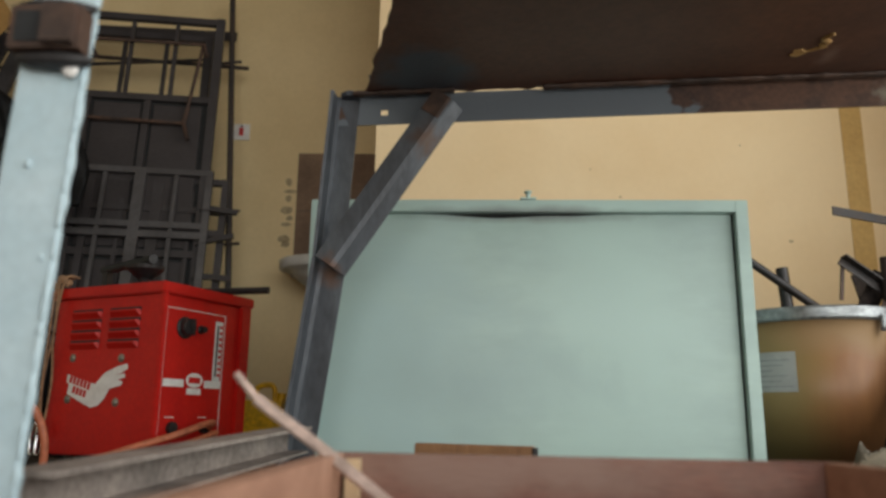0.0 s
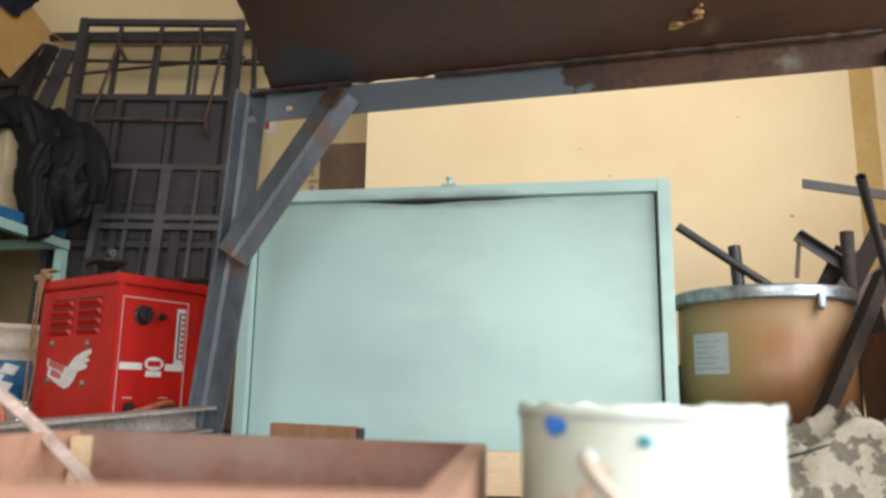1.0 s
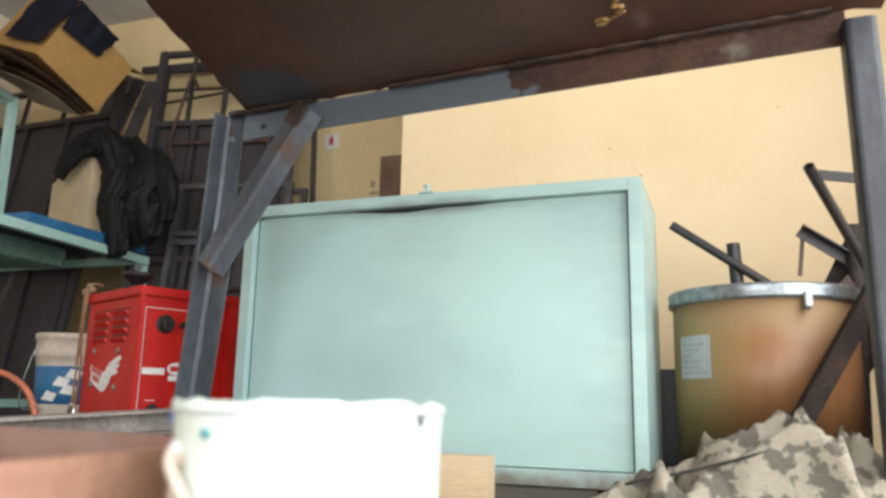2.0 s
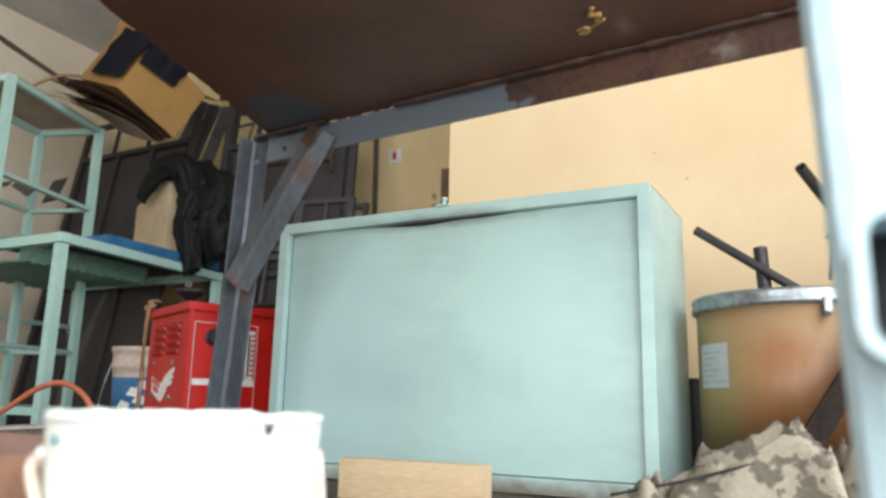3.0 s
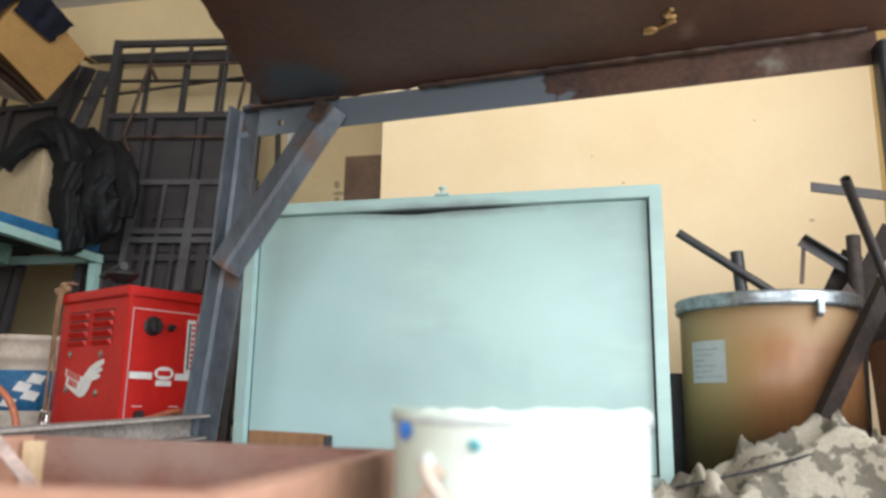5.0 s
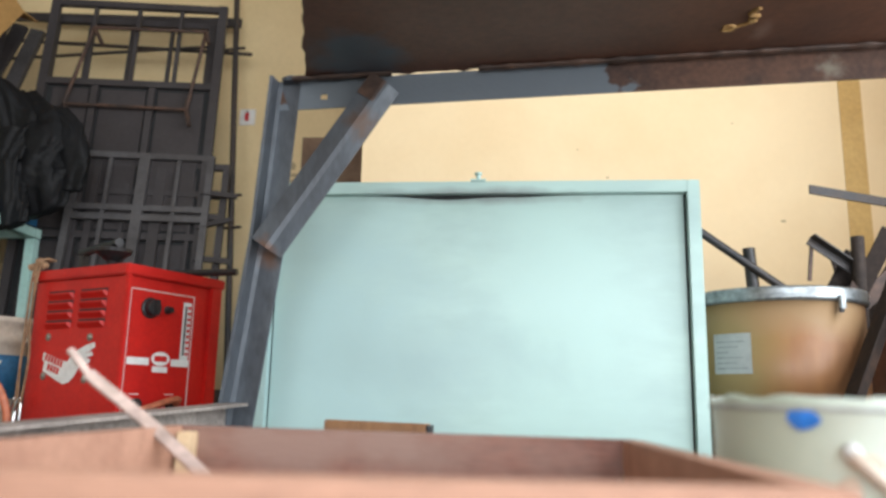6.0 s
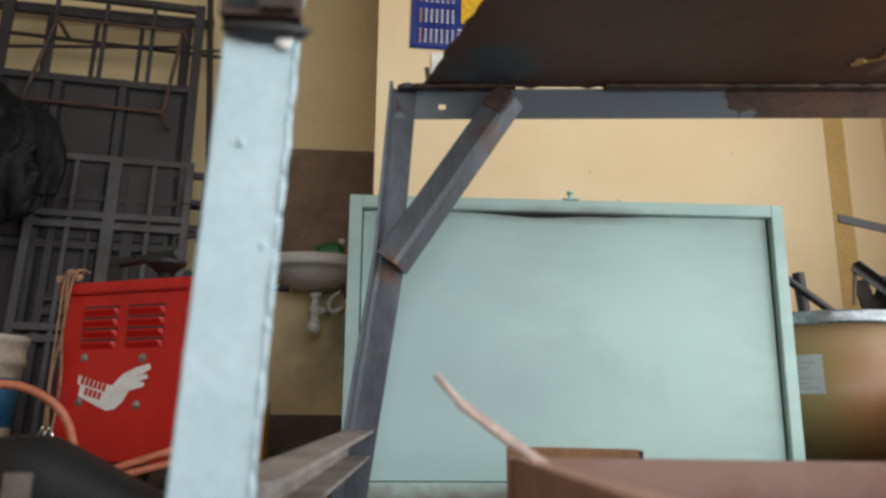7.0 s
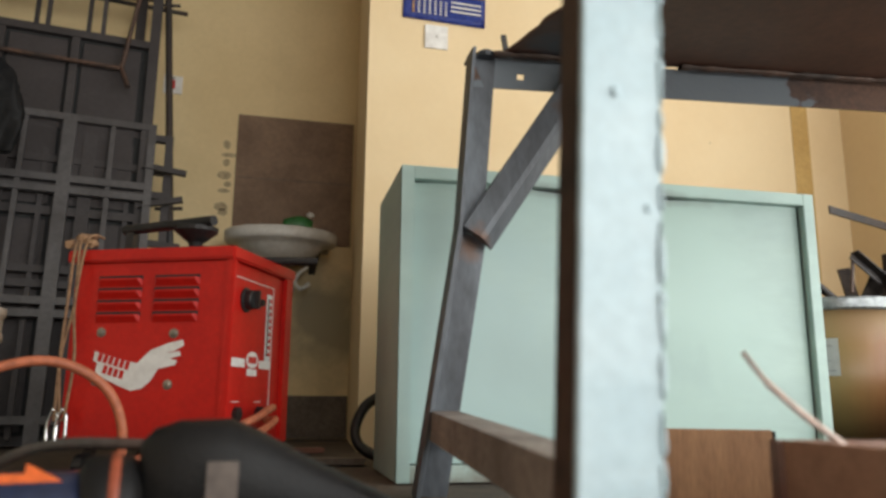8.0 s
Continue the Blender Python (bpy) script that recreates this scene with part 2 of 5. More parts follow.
# dirt and floor-level shade together, painted on the cabinet's bottom rail
patch(M["mint_dirt_shade"], (0.22, 0.21, 0.17), (0.2, 1.9, 0.0), (0.3, 1, 16), 0.1, 0.7, 22)


# ---- building helpers ----
ORIGIN = {}


def V(*a):
    return Vector(a)


GROW = [1.0]


def grown(p):
    """Moves a point of the racks' corner outward from the work table by the set factor; what stands on the floor stays on it."""
    p, o = Vector(p), V(1.154, 0.107, 0.197)
    q = o + (p - o) * GROW[0]
    if p.z < 0.02:
        q.z = p.z
    return q


def thing(name, at, label, category, group="", kind=""):
    ob = new(name)
    at = grown(at) if GROW[0] != 1.0 else Vector(at)
    ob.location = at
    ORIGIN[ob] = at
    return tagged(ob, label, category, group, kind)


def part(name, bm, material, parent=None, label="", smooth=False, bevel=0.0):
    """Links a bmesh in world coordinates as one mesh object, under a thing or a part."""
    if bevel:
        bmesh.ops.bevel(bm, geom=[e for e in bm.edges if e.is_manifold and e.calc_face_angle(0) > 0.6], offset=bevel, segments=2, affect="EDGES", clamp_overlap=True)
    if GROW[0] != 1.0:
        for v in bm.verts:
            v.co = grown(v.co)
    bmesh.ops.recalc_face_normals(bm, faces=bm.faces)
    lo = Vector([min(v.co[i] for v in bm.verts) for i in range(3)])
    hi = Vector([max(v.co[i] for v in bm.verts) for i in range(3)])
    c = (lo + hi) / 2
    if parent is None:
        c.z = lo.z
    bmesh.ops.translate(bm, vec=-c, verts=bm.verts)
    me = bpy.data.meshes.new(name)
    bm.to_mesh(me)
    bm.free()
    for mt in (material if isinstance(material, (list, tuple)) else [material]):
        me.materials.append(mt)
    if smooth:
        me.polygons.foreach_set("use_smooth", [True] * len(me.polygons))
    ob = new(name, me)
    ORIGIN[ob] = c
    if parent is not None:
        ob.parent = parent
        ob.location = c - ORIGIN[parent]
    else:
        ob.location = c
    return tagged(ob, label) if label else ob


def axes(p, q, up=(0, 0, 1)):
    d = (q - p).normalized()
    up = Vector(up)
    if abs(d.dot(up)) > 0.97:
        up = Vector((0, 1, 0))
    s = d.cross(up).normalized()
    return s, s.cross(d).normalized(), d


def sweep(profile, p, q, up=(0, 0, 1), bm=None, closed=True):
    """Extrudes a 2D outline (side, up) from p to q, with end caps."""
    bm = bm or bmesh.new()
    p, q = Vector(p), Vector(q)
    s, u, d = axes(p, q, up)
    a = [bm.verts.new(p + s * x + u * y) for x, y in profile]
    b = [bm.verts.new(q + s * x + u * y) for x, y in profile]
    n = len(profile)
    for i in range(n):
        bm.faces.new((a[i], a[(i + 1) % n], b[(i + 1) % n], b[i]))
    if closed:
        bm.faces.new(a[::-1])
        bm.faces.new(b)
    return bm


def beam(p, q, w, h, up=(0, 0, 1), bm=None):
    return sweep([(-w / 2, -h / 2), (w / 2, -h / 2), (w / 2, h / 2), (-w / 2, h / 2)], p, q, up, bm)


def angle(p, q, w, h, t=0.005, up=(0, 0, 1), bm=None):
    """Angle iron: a flange of width w to the side and one of height h upward, from its corner line."""
    return sweep([(0, 0), (w, 0), (w, t), (t, t), (t, h), (0, h)], p, q, up, bm)


def rod(p, q, r, seg=12, bm=None):
    return sweep([(r * math.cos(2 * math.pi * i / seg), r * math.sin(2 * math.pi * i / seg)) for i in range(seg)], p, q, (0, 0, 1), bm)


def square_tube(p, q, w, t, up=(0, 0, 1), rnd=0.2):
    """An open square tube with rounded corners."""
    bm = bmesh.new()
    p, q = Vector(p), Vector(q)
    s, u, d = axes(p, q, up)

    def ring(o, half, r):
        pts = []
        for k in range(4):
            cx, cy = [(1, 1), (-1, 1), (-1, -1), (1, -1)][k]
            for j in range(4):
                a = math.pi / 2 * (k + j / 3)
                pts.append(bm.verts.new(o + s * (cx * (half - r) + r * math.cos(a)) + u * (cy * (half - r) + r * math.sin(a))))
        return pts
    h = w / 2
    rings = [ring(p, h, w * rnd), ring(q, h, w * rnd), ring(q, h - t, w * rnd * 0.6), ring(p, h - t, w * rnd * 0.6)]
    for i in range(4):
        a, b = rings[i], rings[(i + 1) % 4]
        for j in range(16):
            bm.faces.new((a[j], a[(j + 1) % 16], b[(j + 1) % 16], b[j]))
    return bm


def box(lo, hi, m=None, bm=None):
    bm = bm or bmesh.new()
    vs = [bm.verts.new((x, y, z)) for x in (lo[0], hi[0]) for y in (lo[1], hi[1]) for z in (lo[2], hi[2])]
    for f in ((0, 1, 3, 2), (4, 6, 7, 5), (0, 4, 5, 1), (2, 3, 7, 6), (0, 2, 6, 4), (1, 5, 7, 3)):
        bm.faces.new([vs[i] for i in f])
    if m is not None:
        bmesh.ops.transform(bm, matrix=m, verts=vs)
    return bm


def pipe(points, r, seg=8, bm=None, smooth=6):
    """A round hose or wire along a smooth line through the points."""
    bm = bm or bmesh.new()
    P = [Vector(p) for p in points]
    line = []
    for i in range(len(P) - 1):
        a, b, c, d = P[max(i - 1, 0)], P[i], P[i + 1], P[min(i + 2, len(P) - 1)]
        for k in range(smooth):
            t = k / smooth
            line.append(0.5 * (2 * b + (c - a) * t + (2 * a - 5 * b + 4 * c - d) * t * t + (3 * b - a - 3 * c + d) * t ** 3))
    line.append(P[-1])
    prev, n0 = None, Vector((0.31, 0.2, 0.93))
    for i, p in enumerate(line):
        d = (line[min(i + 1, len(line) - 1)] - line[max(i - 1, 0)]).normalized()
        s = d.cross(n0)
        s = s.normalized() if s.length > 1e-4 else Vector((1, 0, 0))
        u = s.cross(d)
        n0 = u
        ring = [bm.verts.new(p + (s * math.cos(2 * math.pi * j / seg) + u * math.sin(2 * math.pi * j / seg)) * r) for j in range(seg)]
        if prev:
            for j in range(seg):
                bm.faces.new((prev[j], prev[(j + 1) % seg], ring[(j + 1) % seg], ring[j]))
        else:
            bm.faces.new(ring[::-1])
        prev = ring
    bm.faces.new(prev)
    return bm


def lathe(rows, at, seg=40, bm=None, scale=(1, 1)):
    """Turns (radius, height) rows round an upright axis at a place."""
    bm = bm or bmesh.new()
    prev = None
    for r, z in rows:
        ring = [bm.verts.new((at[0] + scale[0] * r * math.cos(2 * math.pi * j / seg), at[1] + scale[1] * r * math.sin(2 * math.pi * j / seg), at[2] + z)) for j in range(seg)] if r > 1e-5 else [bm.verts.new((at[0], at[1], at[2] + z))]
        if prev:
            for j in range(seg):
                if len(ring) == 1 and len(prev) > 1:
                    bm.faces.new((prev[j], prev[(j + 1) % seg], ring[0]))
                elif len(prev) == 1 and len(ring) > 1:
                    bm.faces.new((prev[0], ring[(j + 1) % seg], ring[j]))
                elif len(ring) > 1:
                    bm.faces.new((prev[j], prev[(j + 1) % seg], ring[(j + 1) % seg], ring[j]))
        prev = ring
    return bm


def prism(outline, z0, z1, bm=None):
    """An upright prism over a floor outline."""
    bm = bm or bmesh.new()
    a = [bm.verts.new((x, y, z0)) for x, y in outline]
    b = [bm.verts.new((x, y, z1)) for x, y in outline]
    n = len(a)
    for i in range(n):
        bm.faces.new((a[i], a[(i + 1) % n], b[(i + 1) % n], b[i]))
    bm.faces.new(a[::-1])
    bm.faces.new(b)
    return bm


def slab(outline, thick, m):
    """A flat piece: outline in its own plane (x, y), thickness along its z, set by the matrix m."""
    bm = prism(outline, 0, thick)
    bmesh.ops.transform(bm, matrix=m, verts=bm.verts)
    return bm


def basis(o, x, y):
    """A matrix with its origin at o, x along x and y along y (made square to x)."""
    x = Vector(x).normalized()
    z = x.cross(Vector(y)).normalized()
    y = z.cross(x)
    m = Matrix((x, y, z)).transposed().to_4x4()
    m.translation = Vector(o)
    return m


# ---- the room ----
H = 2.75
WEST, EAST, BACK, NORTH, SOUTH = -3.55, 1.95, 3.95, 3.0, -3.4


def structure(name, bm, material, label, category):
    return tagged(part(name, bm, material), label, category, kind="structure")


bm = bmesh.new()
bmesh.ops.create_grid(bm, x_segments=80, y_segments=80, size=3.9)
for v in bm.verts:
    v.co.x -= 0.75
    v.co.y += 0.42
    v.co.z = 0.004 * noise.noise(v.co * 2.5) - 0.003
structure("floor", bm, M["floor"], "dusty brown concrete workshop floor", "floor")
structure("ground", box((-60, -60, -0.4), (60, 60, -0.05)), M["yard"], "bare earth yard outside the workshop", "ground")
structure("wall_north", prism([(-0.277, NORTH), (EAST, NORTH), (EAST, NORTH + 1.2), (-0.2, NORTH + 1.2), (-0.2, BACK)], -0.05, H), M["wall"], "cream painted plaster wall behind the steel cabinet", "wall")
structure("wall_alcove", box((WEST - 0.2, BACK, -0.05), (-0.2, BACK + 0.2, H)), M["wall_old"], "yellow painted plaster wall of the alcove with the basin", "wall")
structure("wall_west", box((WEST - 0.2, SOUTH, -0.05), (WEST, BACK, H)), M["white_wall"], "cream painted side wall behind the racks", "wall")
bm = box((EAST, 1.9, -0.05), (EAST + 0.2, NORTH + 1.2, H))
box((EAST, SOUTH, -0.05), (EAST + 0.2, -2.85, H), bm=bm)
box((EAST, -2.85, 2.4), (EAST + 0.2, 1.9, H), bm=bm)
structure("wall_east", bm, M["wall"], "cream painted side wall with a wide doorway", "wall")
bm = box((WEST - 0.2, SOUTH - 0.2, -0.05), (-0.85, SOUTH, H))
box((-0.85, SOUTH - 0.2, 2.45), (EAST + 0.2, SOUTH, H), bm=bm)
structure("wall_south", bm, M["wall"], "plaster wall with the wide workshop entrance", "wall")
structure("ceiling", box((WEST - 0.2, SOUTH - 0.2, H), (EAST + 0.2, NORTH + 1.2, H + 0.15)), M["ceiling"], "plain grey concrete ceiling", "ceiling")
structure("trim_strip", box((1.678, NORTH - 0.004, 0), (1.765, NORTH, H)), M["ochre"], "upright ochre strip of patched plaster on the wall", "wall trim")
structure("baseboard", box((-1.2, BACK - 0.012, 0), (-0.205, BACK, 0.2)), M["skirt"], "dark painted base band along the alcove wall", "baseboard")


# ---- the work table under which the camera looks ----
def build_work_table():
    t = thing("work_table", (0.4, 1.1, 0), "welded steel work table with a rusty plate top", "work table")
    # plate, with an uneven flame-cut left edge and gaps along the back weld
    rnd = random.Random(4)
    out = [(0.066, 0.66), (1.34, 0.60), (1.30, 1.615)]
    x = 1.25
    while x > -0.14:
        gap = 0.009 if 0.02 < x < 0.26 and rnd.random() < 0.6 else 0.0
        out.append((x, 1.662 - 0.062 * (x + 0.16) / 1.4 - gap + rnd.uniform(-0.002, 0.002)))
        x -= 0.022
    out.append((-0.172, 1.66))
    y = 1.64
    while y > 0.7:
        out.append((-0.168 + (1.66 - y) * 0.235 + rnd.uniform(-0.004, 0.004), y))
        y -= 0.03
    plate = bmesh.new()
    tilt = lambda px: 0.925 + 0.030 * (px + 0.2)
    lo = [plate.verts.new((px, py, tilt(px))) for px, py in out]
    hi = [plate.verts.new((px, py, tilt(px) + 0.007)) for px, py in out]
    n = len(out)
    for i in range(n):
        plate.faces.new((lo[i], lo[(i + 1) % n], hi[(i + 1) % n], hi[i]))
    plate.faces.new(lo[::-1])
    plate.faces.new(hi)
    part("top_plate", plate, M["rust"], t, "rusty brown steel plate seen from below")
    # back rail: angle iron with a rusty weld bead under the plate
    a, b = V(-0.235, 1.668, 0.852), V(1.235, 1.603, 0.898)
    L = [(0, 0), (0.005, 0), (0.005, 0.068), (0.045, 0.068), (0.045, 0.073), (0, 0.073)]
    at = lambda px, dz=0.0: a.lerp(b, (px - a.x) / (b.x - a.x)) + V(0, 0, dz)
    rail = sweep(L, b, at(-0.110))
    sweep(L, at(-0.127), a, bm=rail)
    sweep([(0, 0), (0.005, 0), (0.005, 0.022), (0, 0.022)], at(-0.110), at(-0.127), bm=rail)
    sweep([(0, 0.036), (0.005, 0.036), (0.005, 0.068), (0.045, 0.068), (0.045, 0.073), (0, 0.073)], at(-0.110), at(-0.127), bm=rail)
    part("back_rail", rail, M["rail"], t, "angle iron rail, half grey primer and half rust, with a bolt hole")
    bead = bmesh.new()
    steps = 130
    prev = None
    for i in range(steps + 1):
        f = i / steps
        c = a.lerp(b, 0.03 + 0.95 * f) + V(0, -0.026, 0.066)
        r = 0.0065 * (0.8 + 0.45 * noise.noise(V(f * 45, 0, 0)))
        if 0.03 < c.x < 0.245 and noise.noise(V(c.x * 38, 3, 0)) > -0.25:
            prev = None
            continue
        ring = [bead.verts.new(c + V(0, r * 2.4 * math.cos(k * math.pi / 3), r * math.sin(k * math.pi / 3))) for k in range(6)]
        if prev:
            for k in range(6):
                bead.faces.new((prev[k], prev[(k + 1) % 6], ring[(k + 1) % 6], ring[k]))
        prev = ring
    part("weld_bead", bead, M["rod"], t, "lumpy rusty weld along the plate", smooth=True)
    # back left leg: angle iron leaning outward, kinked at the brace
    top, kink, foot = V(-0.236, 1.655, 0.922), V(-0.262, 1.665, 0.53), V(-0.335, 1.70, 0.0)
    L = [(-0.003, -0.020), (0.050, -0.014), (0.050, -0.008), (0.012, -0.012), (0.005, -0.006), (0.002, 0.036), (-0.004, 0.036)]
    leg = sweep([(x * 1.32, y) for x, y in L], foot, kink, (0, -1, 0))
    sweep([(x * 1.17, y) for x, y in L], kink, top, (0, -1, 0), leg)
    part("back_left_leg", leg, M["primer"], t, "grey primed angle iron leg, leaning", bevel=0.001)
    part("leg_weld", lathe([(0, -0.006), (0.02, -0.004), (0.024, 0.004), (0.012, 0.012), (0, 0.014)], (-0.20, 1.66, 0.922), 10), M["primer"], t)
    br = sweep([(-0.047, 0), (0.033, 0), (0.033, 0.006), (0.002, 0.022), (-0.010, 0.022), (-0.047, 0.006)], V(-0.222, 1.642, 0.507), V(0.036, 1.637, 0.900), (0.3, -1, 0))
    part("corner_brace", br, M["primer"], t, "grey angle iron corner brace", bevel=0.001)
    part("brace_tip", sweep([(-0.048, 0.001), (-0.004, 0.001), (-0.004, 0.0245), (-0.011, 0.024), (-0.048, 0.008)], V(0.006, 1.637, 0.853), V(0.037, 1.636, 0.901), (0.3, -1, 0)), M["rod"], t, "bare rusty end of the brace")
    for k, (px, hz, lean) in enumerate(((-0.145, 0.055, -0.01), (-0.105, 0.035, -0.004))):
        part("flat_stub", beam(V(px, 1.672, 0.915), V(px + lean, 1.675, 0.93 + hz), 0.011, 0.006), M["darksteel"], t, "short upright flat bar stub")
    part("back_right_leg", square_tube(V(1.262, 1.585, 0.0), V(1.250, 1.585, 0.93), 0.06, 0.004), M["legdark"], t, "dark grey primed steel tube leg")
    part("base_foot", box((1.21, 1.53, 0.0), (1.33, 1.65, 0.012)), M["darksteel"], t)
    # dried ochre glue under the plate
    for k, line in enumerate(([(0.812, 1.400), (0.800, 1.425), (0.818, 1.432), (0.806, 1.450)], [(0.822, 1.452), (0.800, 1.468), (0.782, 1.480), (0.762, 1.492)], [(0.762, 1.476), (0.776, 1.470), (0.786, 1.478), (0.776, 1.492), (0.762, 1.488)])):
        bm = pipe([V(px, py, tilt(px) - 0.0005) for px, py in line], 0.0042 if k else 0.0055, 6)
        part("glue_mark", bm, M["ochremark"], t, "dried ochre glue squiggle under the plate", smooth=True)
    # front legs, thickly painted
    fl = thick_leg(V(-0.396, 0.719, 0.0), V(-0.358, 0.719, 0.905), 0.070, 0.009)
    leg = part("front_left_leg", fl, M["mint_post"], t, "pale blue-green painted angle iron leg with lumpy paint", smooth=False)
    part("bare_flange", beam(V(-0.4285, 0.742, 0.0), V(-0.3905, 0.742, 0.905), 0.036, 0.005, (1, 0, 0)), M["rod"], leg, "bare rusty flange of the leg")
    part("clamp_block", box((-0.408, 0.688, 0.544), (-0.336, 0.712, 0.590)), M["rod"], leg, "rusty clamp block on the leg", bevel=0.004)
    part("clamp_block", box((-0.3715, 0.678, 0.547), (-0.340, 0.690, 0.588)), M["rod"], leg, bevel=0.003)
    part("clamp_slot", box((-0.402, 0.6865, 0.550), (-0.376, 0.689, 0.584)), M["black"], leg, "dark slot of the clamp")
    part("weld_lump", blob(V(-0.366, 0.704, 0.537), (0.043, 0.014, 0.008), 3), M["darksteel"], leg, smooth=True)
    part("weld_lump", blob(V(-0.372, 0.704, 0.595), (0.043, 0.014, 0.009), 5), M["darksteel"], leg, smooth=True)
    # small white lump just below the clamp weld
    part("white_lump", blob(V(-0.352, 0.708, 0.530), (0.009, 0.005, 0.010), 6), M["white"], leg, smooth=True)
    for z, x, r in ((0.43, -0.385, 0.0035), (0.335, -0.36, 0.0025)):
        part("paint_lump", blob(V(x, 0.7135, z), (r, r * 0.7, r * 1.5), int(z * 100)), M["mint_post"], leg, smooth=True)
    rl = random.Random(12)
    z = 0.10
    while z < 0.53:
        hz = rl.uniform(0.006, 0.017)
        x = -0.396 + 0.038 * z / 0.905 + 0.0335
        part("paint_lump", blob(V(x, 0.7135, z), (rl.uniform(0.0010, 0.0032), 0.0022, hz), int(z * 1000), 0.5), M["mint_post"], leg, "pale lump of thick paint", smooth=True)
        z += hz * rl.choice((0.6, 1.0, 1.6, 2.4))
    fr = thick_leg(V(1.2155, 0.66, 0.0), V(1.186, 0.66, 0.90), 0.075, 0.075)
    leg = part("front_right_leg", fr, M["mint_post"], t, "pale painted tube leg in bright daylight")
    part("tube_stub", square_tube(V(1.212, 0.500, 0.263), V(1.212, 0.622, 0.270), 0.075, 0.0065, rnd=0.22), M["mint_post"], leg, "open square tube stub on the leg")
    # black plate across the tube acts as the darkness of its hole
    part("stub_shade", box((1.182, 0.560, 0.236), (1.242, 0.566, 0.296)), M["black"], leg, "black plate for the shade inside the stub")
    part("front_rail", beam(V(-0.366, 0.70, 0.905), V(1.2, 0.66, 0.925), 0.04, 0.03), M["rail"], t)
    # lower rail between the left legs, channel lying on its side
    ra, rb = V(-0.372, 0.757, 0.126), V(-0.285, 1.672, 0.158)
    part("lower_rail", sweep([(-0.028, -0.05), (0.024, -0.05), (0.024, -0.045), (-0.022, -0.045), (-0.022, 0.0), (0.03, 0.0), (0.03, 0.006), (-0.028, 0.006)], ra, rb), M["rail2"], t, "dusty channel iron rail between the left legs", bevel=0.001)
    return t


def blob(c, r, seed=0, lump=0.25):
    bm = bmesh.new()
    bmesh.ops.create_icosphere(bm, subdivisions=2, radius=1)
    for v in bm.verts:
        v.co *= 1 + lump * noise.noise(v.co * 1.7 + V(seed * 7.3, 0, 0))
        v.co = Vector(c) + V(v.co.x * r[0], v.co.y * r[1], v.co.z * r[2])
    return bm


def thick_leg(p, q, w, d):
    """A flat or square leg whose right edge is lumpy with paint and weld spatter."""
    bm = bmesh.new()
    prev = None
    n = 160
    for i in range(n + 1):
        c = Vector(p).lerp(Vector(q), i / n)
        ring = []
        for k in range(12):
            cx, cy = [(1, 1), (-1, 1), (-1, -1), (1, -1)][k // 3]
            a = math.pi / 2 * (k // 3 + (k % 3) / 2)
            r = min(w, d) * 0.25
            lump = 0.0012 * noise.noise(V(0, 0, i * 0.22)) + 0.0045 * max(0, noise.noise(V(3.7, 5, i * 0.31)) - 0.15) if cx > 0 else 0.0005 * noise.noise(V(7, 0, i * 0.2))
            ring.append(bm.verts.new(c + V(cx * (w / 2 - r + lump) + r * math.cos(a), cy * (d / 2 - r + 0.3 * lump) + r * math.sin(a), 0)))
        if prev:
            for k in range(12):
                bm.faces.new((prev[k], prev[(k + 1) % 12], ring[(k + 1) % 12], ring[k]))
        else:
            bm.faces.new(ring[::-1])
        prev = ring
    bm.faces.new(prev)
    return bm


M["rustdark"] = mat("dark_rusty_bar", (0.040, 0.029, 0.024), (0.018, 0.014, 0.013), 0.75, big=14, fine=90, grain=0.3, bump=0.3, spec=0.25)
M["rail2"] = mat("dusty_channel_iron", (0.36, 0.30, 0.265), (0.21, 0.175, 0.155), 0.6, metal=0.1, big=9, fine=100, grain=0.25)
build_work_table()


